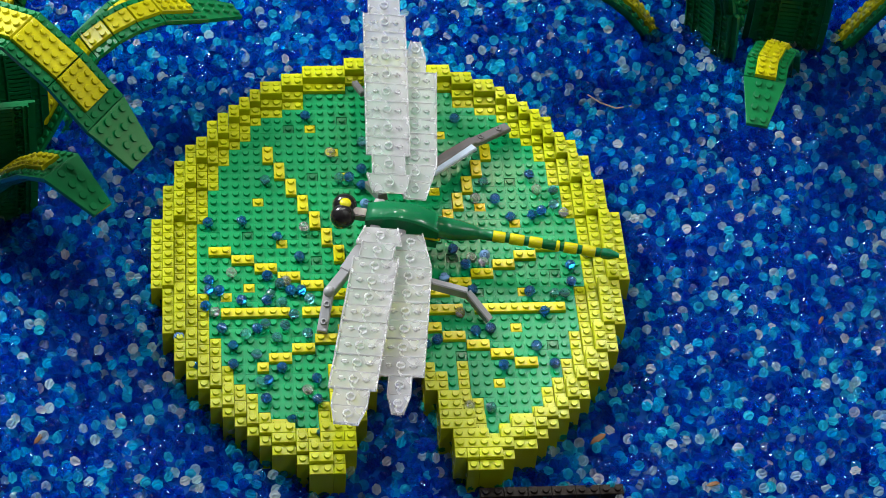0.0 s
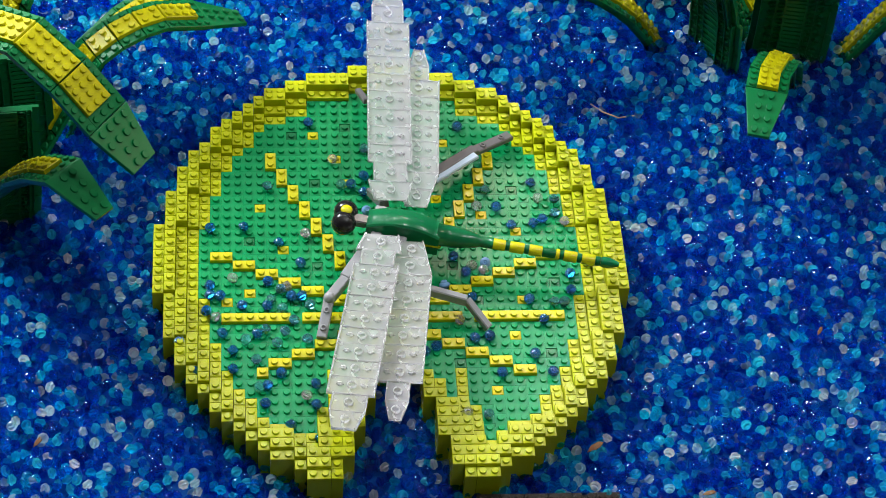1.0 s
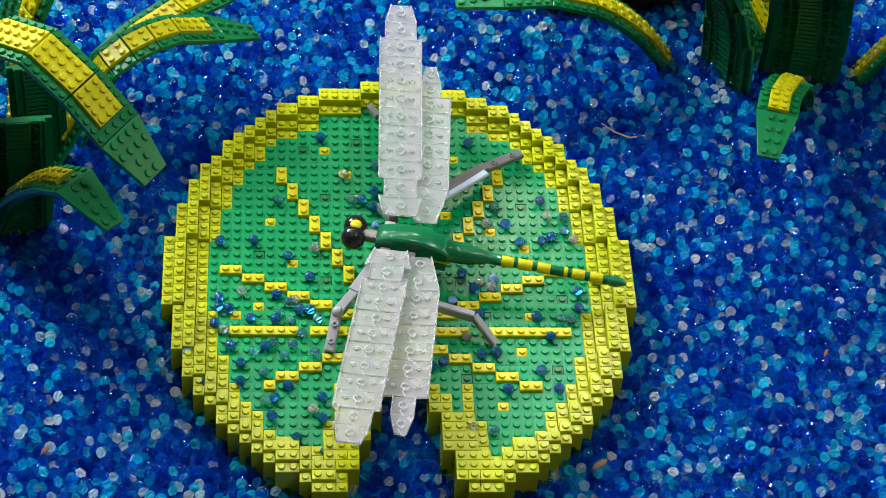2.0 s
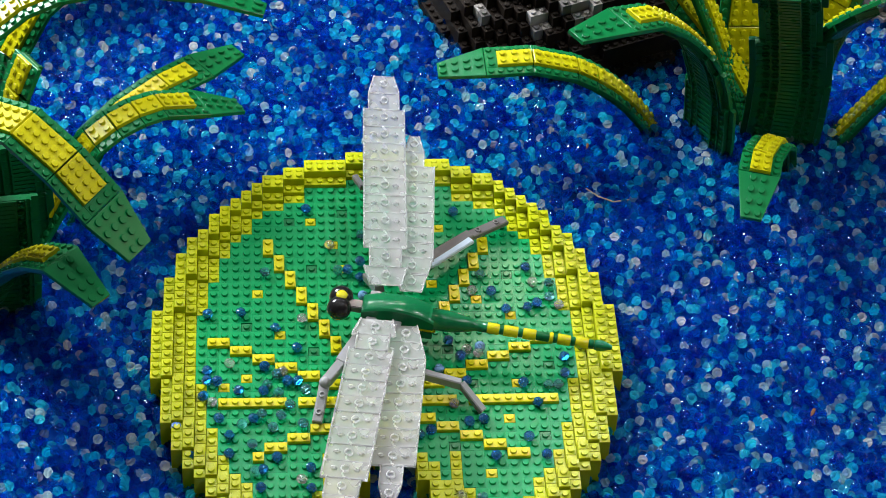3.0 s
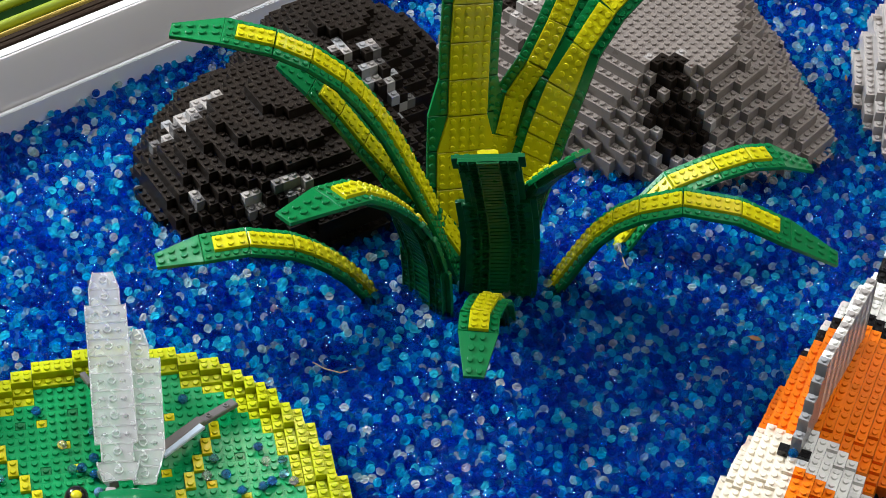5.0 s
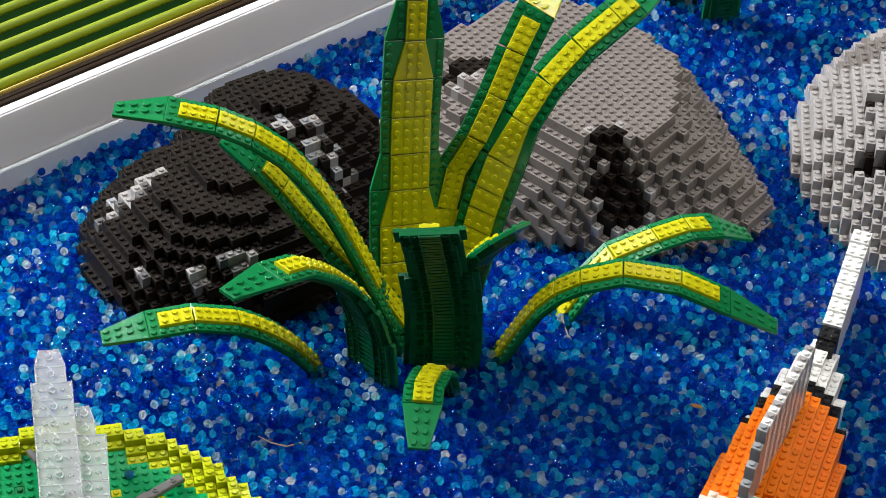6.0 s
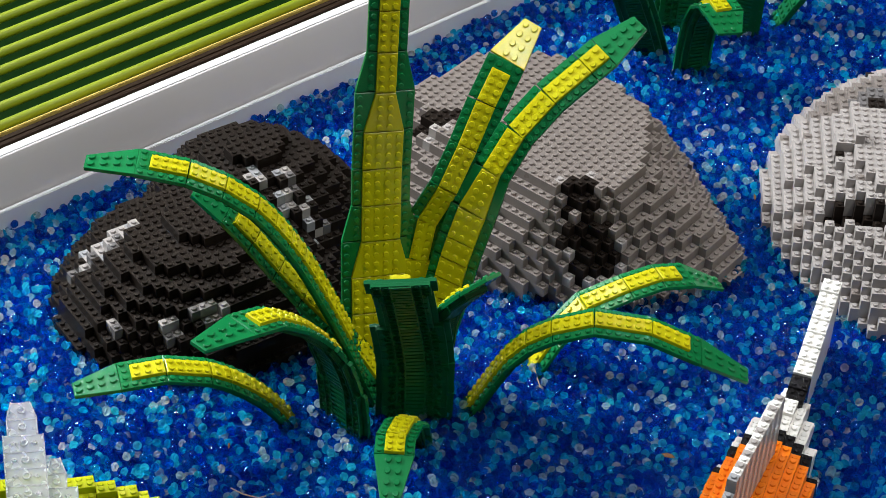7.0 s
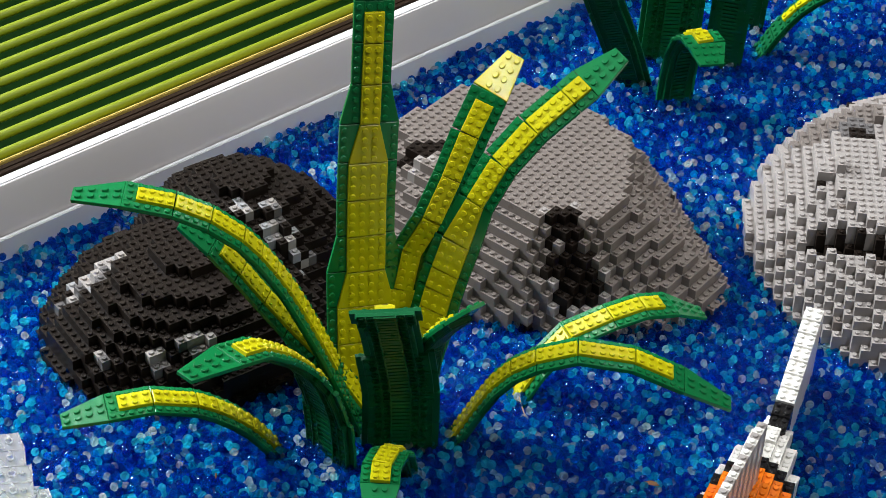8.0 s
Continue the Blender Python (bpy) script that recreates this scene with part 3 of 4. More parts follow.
def tapered_strip(w0, w1, length, material):
    key = ("taper", w0, w1, round(length, 3), material.name)
    if key not in CACHE:
        V, F, S = [], [], []
        slab_geo(V, F, -w0 * P / 2, w0 * P / 2, 0, length * P, -PL, 0, x0t=-w1 * P / 2, x1t=w1 * P / 2)
        n = max(1, round(length))
        for j in range(n):
            here = int(w0 + (w1 - w0) * (j + (0.15 if w1 < w0 else 0.85)) / n) // 2
            for c in [q + 0.5 for q in range(-here, here)]:
                stud_geo(V, F, S, c * P, (j + 0.5) * length / n * P, 0)
        CACHE[key] = mesh_of("yellow_wedge", V, F, material, S)
    return CACHE[key]


def leaf(plant, ctrl, segments, wide=4, strip=2, tip=4, tip_colour=None, strip_from=0, strip_to=None, normal=None, colour=None):
    """A bent leaf of hinged plates: segments are their lengths in studs from the root to the tip wedge."""
    colour = colour or LEAFGREEN
    nseg = len(segments)
    wides = wide if isinstance(wide, list) else [wide] * nseg
    strips = strip if isinstance(strip, list) else [strip] * nseg
    path = curve_points(ctrl)
    dist = [0.0]
    for a, b in zip(path, path[1:]):
        dist.append(dist[-1] + (b - a).length)
    total = dist[-1]
    scale = total / ((sum(segments) + tip) * P)

    def at(s):
        s = min(max(s, 0), total)
        for k in range(len(dist) - 1):
            if dist[k + 1] >= s:
                return path[k].lerp(path[k + 1], (s - dist[k]) / max(1e-9, dist[k + 1] - dist[k]))
        return path[-1]

    flat = Vector((path[-1].x - path[0].x, path[-1].y - path[0].y, 0)).normalized()
    side = Vector((flat.y, -flat.x, 0)) if normal is None else Vector(normal).normalized()

    def frame_at(s0, s1):
        a, b = at(s0), at(s1)
        t = (b - a).normalized()
        sd = (side - t * side.dot(t)).normalized()
        n = sd.cross(t)
        return Matrix(((sd.x, t.x, n.x, a.x), (sd.y, t.y, n.y, a.y), (sd.z, t.z, n.z, a.z), (0, 0, 0, 1)))

    # underside: a ribbed spine of narrower plates, the leaf's own mesh
    V, F = [], []
    s = 0.0
    for k, n in enumerate(segments):
        L = n * P * scale
        m = frame_at(s, s + L)
        w = (min(wides[k]) if isinstance(wides[k], tuple) else wides[k]) * P / 2
        vv, ff = [], []
        slab_geo(vv, ff, -w + P * 0.6, w - P * 0.6, 0, L, -2 * PL, -PL)
        lo = -2 * PL - 0.0014
        broad = 0.00175 if w > 2.6 * P else 0.0014
        for e in (-1, 1):
            slab_geo(vv, ff, e * (w - P * 0.68) - 0.0006, e * (w - P * 0.68) + 0.0006, 0, L, lo, -2 * PL)
            slab_geo(vv, ff, e * P - 0.0007, e * P + 0.0007, 0, L, lo - 0.0005, -2 * PL)
        if w > 2.6 * P:     # hollow side of wide plates: tubes, cross ribs and a proud middle column
            tube = []
            for e in (-1, 1):
                for r in range(n):
                    for x in (1.45, 2.35):
                        if x * P < w - 0.9 * P:
                            ring_geo(vv, ff, tube, e * x * P, (r + 0.5) * L / n, -2 * PL - 0.0012, 0.0020, 0.0031, 0.0012, 8)
                slab_geo(vv, ff, e * 1.9 * P - 0.0005, e * 1.9 * P + 0.0005, 0, L, lo, -2 * PL)
        for r in range(n):
            y = (r + 0.5) * L / n
            slab_geo(vv, ff, -w + P * 0.7, w - P * 0.7, y - 0.0005, y + 0.0005, lo + 0.0008, -2 * PL)
            for half in (0.0, 0.5):
                y = (r + half + 0.25) * L / n
                slab_geo(vv, ff, -P, P, y - broad, y + broad, lo - 0.0002, -2 * PL)
        b = len(V)
        V += [tuple(m @ Vector(v)) for v in vv]
        F += [tuple(b + q for q in f) for f in ff]
        s += L
    body = part("leaf", mesh_of("leaf", V, F, DKGREEN), plant)
    s = 0.0
    last = nseg if strip_to is None else strip_to
    for k, n in enumerate(segments):
        L = n * P * scale
        m = frame_at(s + 0.0003, s + L - 0.0003)
        st, wd, ln = strips[k], wides[k], n * scale - 0.075
        lean = isinstance(st, tuple)
        has = strip_from <= k < last
        half = (st[0] if lean else st) / 2
        if isinstance(wd, tuple):
            part("green_wedge", tapered_plate(wd[0], wd[1], ln, colour, half if has else 0), body, m)
            wd = None
        cols = [c - wd / 2 + 0.5 for c in range(wd)] if wd else []
        if wd:
            part("green_plate", strip_mesh("green_plate", wd, ln, colour, [c for c in cols if not has or abs(c) > half]), body, m)
        if has:
            up = m @ pose(0, 0, PL)
            if lean:
                part("yellow_wedge", tapered_strip(st[0], st[1], ln, YELLOW), body, up)
            else:
                short = scale if tip and k == nseg - 1 and n > 2 else 0.0
                part("yellow_plate", strip_mesh("yellow_plate", st, ln - short, YELLOW, [c - st / 2 + 0.5 for c in range(st)]), body, up)
                if short:
                    V, F, S = [], [], []
                    slab_geo(V, F, -st * P / 2, st * P / 2, (ln - scale) * P + 0.0002, ln * P - 0.0004, -0.001, 0.0003)
                    for c in range(st):
                        stud_geo(V, F, S, (c - st / 2 + 0.5) * P, (ln - 0.5 * scale) * P, 0)
                    part("green_plate", mesh_of("green_plate", V, F, colour, S), body, m)
        s += L
    if tip:
        m = frame_at(s, total)
        ob = part("tip", wedge_mesh(wides[-1], 2 if wides[-1] < 5 else 3, tip, tip_colour or colour), body, m)
        ob.scale.y = scale
    return body


def on_plane(cx, cy, az, prof):
    a = radians(az)
    return [(cx + r * math.cos(a), cy + r * math.sin(a), z) for r, z in prof]


C = (0.318, 0.305)
plant = thing("reed_plant", "tall brick-built water plant with arching green and yellow leaves", "plant", "water plants")
# leaf facing the water's edge, seen from below
leaf(plant, [(0.325, 0.285, -0.01), (0.3230, 0.279, 0.060), (0.312, 0.266, 0.125), (0.2980, 0.243, 0.187)], [4, 4, 3, 3, 3, 3, 2], wide=[8, 8, 8, 8, 6, 6, 7], strip=[4, 4, 4, 4, 2, 2, 2], tip=0, normal=(-1, 0.2, 0), colour=DKGREEN)
leaf(plant, on_plane(*C, 182, [(0.085, -0.020), (0.114, 0.024), (0.147, 0.053), (0.179, 0.068), (0.2085, 0.0712), (0.238, 0.0686), (0.270, 0.062)]),
     [2, 2, 2, 2, 2, 2, 4, 4], strip_to=8)
leaf(plant, on_plane(0.266, 0.285, 215, [(-0.004, -0.02), (-0.001, 0.025), (0.0051, 0.0574), (0.0275, 0.1105), (0.0774, 0.1654), (0.1188, 0.1816), (0.1589, 0.1885)]),
     [3, 3, 2, 2, 2, 2, 2, 3, 3], wide=[7, 7, 6, 6, 5, 4, 4, 4, 4], strip=[3, 3, 2, 2, 3, 2, 2, 2, 2], strip_from=2)
leaf(plant, on_plane(*C, -17, [(0.038, -0.050), (0.066, 0.0147), (0.0955, 0.0692), (0.1393, 0.0978), (0.18, 0.1023), (0.2260, 0.0867), (0.2840, 0.0555)]),
     [2, 2, 2, 2, 2, 2, 2, 3, 4, 4], strip_from=1)
leaf(plant, on_plane(*C, 10, [(0.115, -0.01), (0.1535, 0.0454), (0.1895, 0.0569), (0.2262, 0.0637), (0.2621, 0.0575), (0.298, 0.0358)]),
     [4, 4, 4, 3, 3], tip=4)
leaf(plant, on_plane(*C, 165, [(0.015, -0.01), (0.0359, 0.0461), (0.0576, 0.0975), (0.0899, 0.161), (0.1297, 0.207), (0.1862, 0.232), (0.2211, 0.2338), (0.2518, 0.2315)]),
     [4, 4, 3, 2, 2, 2, 2, 2, 2, 3, 3, 4], strip_from=2)
leaf(plant, on_plane(*C, 152, [(0.020, 0.020), (0.0349, 0.0421), (0.0621, 0.0692), (0.0939, 0.1006), (0.1275, 0.14), (0.1535, 0.1658), (0.1772, 0.1772)]),
     [4, 4, 4, 4, 4, 4], strip_from=0)
leaf(plant, [(0.290, 0.302, 0.015), (0.277, 0.318, 0.043), (0.258, 0.342, 0.068), (0.239, 0.369, 0.093), (0.222, 0.394, 0.117), (0.212, 0.412, 0.128)],
     [3, 3, 3, 3, 4], strip_from=2, tip=3)
# tall upright leaf at the back
leaf(plant, [(0.305, 0.328, 0.0), (0.3055, 0.335, 0.0517), (0.306, 0.345, 0.0929), (0.3065, 0.352, 0.1478), (0.3070, 0.358, 0.2017), (0.309, 0.364, 0.2535), (0.3114, 0.372, 0.3019), (0.3143, 0.382, 0.3475), (0.3175, 0.394, 0.398)],
     [4, 4, 4, 4, 4, 4, 4, 4, 4, 4, 4], wide=[8, 8, 8, 8, (8, 6), 6, 6, 6, (6, 4), 4, 4], strip=[6, 6, 6, (6, 4), 4, 4, 4, (4, 2), 2, 2, 2], normal=(1, 0, 0), tip=3)
# Yellow tip: a warm reflection put into its colour.
leaf(plant, on_plane(*C, 62, [(0.028, 0.00), (0.040, 0.080), (0.050, 0.140)]) + on_plane(*C, 40, [(0.0585, 0.1960), (0.0850, 0.2330), (0.1170, 0.2740), (0.1560, 0.2965)]),
     [4, 4, 4, 4, 4, 4, 4, 4], wide=[5, 5, 5, 4, 4, 4, 4, 4], strip=[3, 3, 3, 2, 2, 2, 2, 2], normal=(0.94, -0.34, 0), tip_colour=YELLOW)
leaf(plant, on_plane(*C, 20, [(0.015, 0.02), (0.036, 0.085), (0.0500, 0.141), (0.0735, 0.202), (0.108, 0.250), (0.156, 0.279), (0.212, 0.307)]),
     [2] * 7 + [3, 4, 4, 4, 4, 2], wide=[5] * 8 + [(5, 4)] + [4] * 4, strip=[3] * 8 + [(3, 2)] + [2] * 4, normal=(0.80, -0.60, 0))
leaf(plant, [(0.343, 0.290, 0.06), (0.343, 0.280, 0.105), (0.345, 0.265, 0.134), (0.354, 0.249, 0.161), (0.368, 0.232, 0.190)], [4, 3, 3, 3], tip=3, strip=2)
leaf(plant, [(0.322, 0.262, -0.02), (0.312, 0.245, 0.030), (0.2947, 0.215, 0.0520), (0.2835, 0.178, 0.0545), (0.2745, 0.147, 0.0475)], [3, 2, 2, 3, 2], strip_from=1)

CL = (-0.31, 0.14)
plant2 = thing("reed_plant", "leafy brick-built water plant with a drooping leaf that mirrors warm light", "plant", "water plants")
# Gold sheen on this leaf comes from the warm side lamp.
leaf(plant2, on_plane(*CL, -35, [(-0.01, 0.0), (0.002, 0.10), (0.015, 0.155), (0.036, 0.188), (0.066, 0.202), (0.100, 0.192), (0.135, 0.167), (0.1724, 0.134)]),
     [4, 4, 3, 3, 3, 4, 4, 4, 4], wide=5, strip=3)
leaf(plant2, on_plane(*CL, -45, [(0.030, -0.02), (0.0524, 0.0478), (0.0998, 0.1021), (0.1356, 0.1157), (0.1573, 0.1017)]), [4, 3, 3, 3, 3], strip_from=2)
leaf(plant2, on_plane(-0.264, 0.178, 30, [(0.0, -0.0025), (0.0233, 0.0285), (0.0514, 0.071), (0.087, 0.0861), (0.1247, 0.0833), (0.1534, 0.0685), (0.1853, 0.0497)]), [3, 3, 2, 2, 2, 2, 2, 4], strip_from=1)
leaf(plant2, on_plane(-0.245, 0.205, 40, [(0.0, -0.01), (0.010, 0.018), (0.041, 0.056), (0.093, 0.069), (0.136, 0.067), (0.182, 0.061)]), [4, 4, 4, 4, 4], strip_from=1)
# upper leaves reaching over the water behind
leaf(plant2, [(-0.355, 0.215, -0.01), (-0.335, 0.235, 0.07), (-0.295, 0.268, 0.125), (-0.240, 0.292, 0.149), (-0.166, 0.30, 0.151), (-0.125, 0.30, 0.141), (-0.0835, 0.29, 0.130)],
     [4, 4, 4, 3, 2, 2, 2, 4], strip_from=2)
leaf(plant2, [(-0.30, 0.27, -0.01), (-0.285, 0.30, 0.06), (-0.255, 0.33, 0.105), (-0.220, 0.35, 0.122), (-0.194, 0.36, 0.126), (-0.172, 0.368, 0.122)], [4, 4, 4, 3, 2], tip=4, strip_from=2)
# stems of the darker upright leaves
leaf(plant2, [(-0.275, 0.115, -0.01), (-0.271, 0.118, 0.040), (-0.270, 0.120, 0.075), (-0.269, 0.123, 0.105)], [4, 4, 4, 3], wide=6, strip=2, strip_from=9, tip=0, normal=(-1, -0.165, 0), colour=DKGREEN)
leaf(plant2, [(-0.262, 0.18, -0.01), (-0.262, 0.182, 0.040), (-0.262, 0.184, 0.070), (-0.263, 0.187, 0.095)], [4, 4, 3, 3], wide=5, strip=2, strip_from=9, tip=0, normal=(-1, -0.165, 0), colour=DKGREEN)
leaf(plant2, [(-0.284, 0.205, -0.01), (-0.278, 0.207, 0.06), (-0.270, 0.21, 0.107), (-0.262, 0.215, 0.130), (-0.2553, 0.222, 0.1435)], [4, 4, 4, 4, 3], wide=4, strip=2, tip=0, normal=(0.5, -0.8, 0))

CF = (0.73, 0.79)
# Shade at the back is put into this plant's darker green.
plant3 = thing("reed_plant", "brick-built water plant toned dark for shade, with a short arched leaf", "plant", "water plants")
leaf(plant3, [(0.700, 0.714, -0.01), (0.7015, 0.713, 0.045), (0.703, 0.702, 0.082), (0.707, 0.682, 0.098), (0.708, 0.662, 0.096), (0.707, 0.642, 0.090)], [4, 4, 3, 2, 2], wide=5, strip=2, strip_from=3, tip=3)
leaf(plant3, [(0.714, 0.785, -0.01), (0.716, 0.786, 0.08), (0.714, 0.782, 0.16), (0.710, 0.775, 0.24)], [4] * 7, wide=8, strip=2, tip=0, normal=(-0.96, 0.2, 0), colour=DKGREEN)
leaf(plant3, [(0.770, 0.768, -0.01), (0.772, 0.768, 0.08), (0.776, 0.762, 0.16), (0.782, 0.752, 0.24)], [4] * 7, wide=5, strip=2, tip=0, normal=(-0.90, 0.40, 0), colour=DKGREEN)
leaf(plant3, [(0.673, 0.755, -0.015), (0.650, 0.744, 0.05), (0.625, 0.736, 0.11), (0.598, 0.720, 0.18)], [4] * 6, wide=5, strip=2, normal=(-0.93, 0.37, 0), colour=DKGREEN)
leaf(plant3, on_plane(*CF, -8, [(0.075, -0.01), (0.088, 0.008), (0.10, 0.03), (0.125, 0.06), (0.17, 0.085), (0.22, 0.08)]), [2, 2, 2, 2, 2, 3, 3], wide=3, strip=1, strip_from=3, colour=DKGREEN)
leaf(plant3, [(0.815, 0.83, -0.01), (0.818, 0.83, 0.06), (0.822, 0.83, 0.12)], [4, 4, 4, 4], wide=5, strip=2, tip=0, normal=(-0.93, 0.37, 0), colour=DKGREEN)

# ---- dragonfly ----
fly = thing("dragonfly", "brick-built dragonfly with clear wings and a banded green tail", "dragonfly")


def lathe(name, prof, material, sides=16):
    """Solid of revolution about x: prof is a list of (x, radius)."""
    V, F = [], []
    for x, r in prof:
        for k in range(sides):
            a = 2 * math.pi * k / sides
            V.append((x, r * math.cos(a), r * math.sin(a)))
    for q in range(len(prof) - 1):
        for k in range(sides):
            k2 = (k + 1) % sides
            F.append((q * sides + k, q * sides + k2, (q + 1) * sides + k2, (q + 1) * sides + k))
    n = len(F)
    F.append(tuple(range(sides)))
    F.append(tuple(range((len(prof) - 1) * sides, len(prof) * sides))[::-1])
    return mesh_of(name, V, F, material, range(n))


AX = pose(-0.0175, 0.066, 0.042, 0, 3.0, -10.5)    # x runs along the body to the tail
BODYGREEN = plastic("body_green_plastic", (0.006, 0.14, 0.05), rough=0.16)


def arch_body():
    """Two curved slopes: an arched back over a flat underside."""
    V, F = [], []
    n, w = 12, 0.0085
    for k in range(n + 1):
        t = k / n
        x = t * 0.052
        top = 0.004 + 0.011 * math.sin(math.pi * (0.12 + 0.80 * t)) ** 0.8
        for y, z in ((-w, 0.0), (-w, top - 0.0012), (-w + 0.0012, top), (w - 0.0012, top), (w, top - 0.0012), (w, 0.0)):
            V.append((x, y, z))
    for k in range(n):
        for q in range(5):
            F.append((6 * k + q, 6 * k + q + 1, 6 * k + 7 + q, 6 * k + 6 + q))
    F += [(0, 1, 2, 3, 4, 5), tuple(6 * n + q for q in (5, 4, 3, 2, 1, 0))]
    return mesh_of("thorax", V, F, BODYGREEN, [5 * k + 2 for k in range(n)])


part("thorax", arch_body(), fly, AX)
part("belly_plate", box_mesh("belly_plate", 0.0, 0.054, -0.0075, 0.0075, -0.0035, -0.0003, YELLOW, 0.0004), fly, AX)
part("lower_plate", box_mesh("lower_plate", 0.002, 0.052, -0.008, 0.008, -0.0105, -0.0038, BODYGREEN, 0.0004), fly, AX)
part("abdomen", lathe("abdomen", [(0.050, 0.0080), (0.062, 0.0078), (0.068, 0.0072), (0.079, 0.0048), (0.0805, 0.004), (0.090, 0.004)], BODYGREEN), fly, AX @ pose(0, 0, 0.003))
x = 0.0895
for k, (ln, colr) in enumerate([(0.010, YELLOW), (0.003, DKGREEN), (0.011, YELLOW), (0.0035, DKGREEN), (0.010, YELLOW), (0.010, DKGREEN), (0.003, YELLOW), (0.003, DKGREEN), (0.010, YELLOW), (0.0035, DKGREEN), (0.010, YELLOW), (0.004, DKGREEN)]):
    r = 0.0040 if colr is YELLOW else 0.0034
    ln *= 0.955
    part("tail_ring", lathe("tail_ring", [(x, r - 0.0004), (x + 0.0005, r), (x + ln - 0.0007, r), (x + ln - 0.0002, r - 0.0004)], colr), fly, AX @ pose(0, 0, 0.003))
    x += ln
part("tail_tip", lathe("tail_tip", [(x, 0.0033), (x + 0.002, 0.0040), (x + 0.006, 0.0040), (x + 0.013, 0.0016)], BODYGREEN), fly, AX @ pose(0, 0, 0.003))


def ball(name, r, material, squash=1.0):
    bm = bmesh.new()
    bmesh.ops.create_uvsphere(bm, u_segments=20, v_segments=12, radius=r)
    for v in bm.verts:
        v.co.z *= squash
    for f in bm.faces:
        f.smooth = True
    me = bpy.data.meshes.new(name)
    bm.to_mesh(me)
    bm.free()
    me.materials.append(material)
    return me


HEAD = AX @ pose(-0.016, 0, 0.004)
part("eye", ball("eye", 0.0088, BLACK), fly, HEAD @ pose(0, -0.0055, 0.001), "glossy black ball eye")
part("eye", ball("eye", 0.0088, BLACK), fly, HEAD @ pose(0, 0.0055, 0.000), "glossy black ball eye")
part("forehead", ball("forehead", 0.0042, YELLOW, 0.5), fly, HEAD @ pose(0.0005, 0.001, 0.0082), "yellow dot between the eyes")
part("neck", box_mesh("neck", 0.006, 0.016, -0.004, 0.004, -0.003, 0.003, DKGREY, 0.0006), fly, HEAD)
for dx in (0.004, 0.022):
    for sgn in (-1, 1):
        part("hinge", box_mesh("hinge", dx, dx + 0.0075, sgn * 0.0125 - 0.0038, sgn * 0.0125 + 0.0038, -0.002, 0.0055, GREY, 0.0007), fly, AX, "grey wing hinge")


def wing_plate(wide, wide_end, length, pins=True):
    """One clear plate of a wing seen from its hollow side: a rim, a tube ring and small pins."""
    key = ("wing", wide, wide_end, length)
    if key not in CACHE:
        V, F, S = [], [], []
        a, b = wide * P / 2, wide_end * P / 2
        slab_geo(V, F, -a, a, 0, length * P, -0.0020, -0.0006, x0t=-b, x1t=b, ch=0.0001, gap=-0.00002)
        slab_geo(V, F, -a, -a + 0.0012, 0, length * P, -0.0006, 0.0012, x0t=-b, x1t=-b + 0.0012)
        slab_geo(V, F, a - 0.0012, a, 0, length * P, -0.0006, 0.0012, x0t=b - 0.0012, x1t=b)
        slab_geo(V, F, -b + 0.0013, b - 0.0013, length * P - 0.0008, length * P, -0.0006, 0.0002)
        if pins:
            for j in range(max(1, length - 1)):
                ring_geo(V, F, S, 0, (j + 1) * P, -0.0006, 0.0024, 0.0033, 0.0019)
                for q in (-0.5, 0.5):
                    if wide >= 4:
                        slab_geo(V, F, q * 2 * P - 0.0028, q * 2 * P + 0.0028, (j + 1) * P - 0.0004, (j + 1) * P + 0.0004, -0.0006, 0.0006)
                if wide >= 4:
                    for q in (-P, P):
                        ring_geo(V, F, S, q, (j + 1) * P, -0.0006, 0.0006, 0.0018, 0.0014)
        for i in range(int(min(wide, wide_end))):
            for j in range(length):
                stud_geo(V, F, S, (i - int(min(wide, wide_end)) / 2 + 0.5) * P, (j + 0.5) * P, -0.0037)
        CACHE[key] = mesh_of("clear_plate", V, F, CLEAR, S)
    return CACHE[key]


def wing(label, root, end, blades, turn):
    """root, end: where the wing begins and stops; its plates overlap like roof tiles."""
    a, b = Vector(root), Vector(end)
    t = (b - a).normalized()
    sd = t.cross(Vector((math.sin(radians(turn)), 0, 1))).normalized()
    n = sd.cross(t)
    m = Matrix(((sd.x, t.x, n.x, a.x), (sd.y, t.y, n.y, a.y), (sd.z, t.z, n.z, a.z), (0, 0, 0, 1)))
    total = sum(q[2] for q in blades)
    k = (b - a).length / (total * P)
    holder = None
    s = 0.0
    for q, (w0, w1, ln) in enumerate(blades):
        mm = m @ pose(0, s * P * k, 0.0004 * (q % 2), 0.3, 0, 0)
        if holder is None:
            holder = part("wing", wing_plate(w0, w1, ln), fly, mm, label)
            inv = mm.inverted()
        else:
            ob = part("clear_plate", wing_plate(w0, w1, ln), holder, inv @ mm)
        s += ln
    return holder


LONG = [(3, 4, 2), (3, 3, 2)] + [(4, 4, 2)] * 8 + [(3, 3, 2), (3, 2, 2)]
SHORT = [(2, 3, 2), (3, 4, 2)] + [(4, 4, 2)] * 6 + [(2, 2, 2), (2, 1, 2)]
wing("long clear plastic forewing", (0.0000, 0.0830, 0.051), (0.0058, 0.279, 0.071), LONG, 4)
wing("clear plastic hindwing", (0.0180, 0.0800, 0.047), (0.0270, 0.222, 0.060), SHORT, 4)
wing("long clear plastic forewing", (-0.0075, 0.0500, 0.051), (-0.0412, -0.1276, 0.065), LONG, -4)
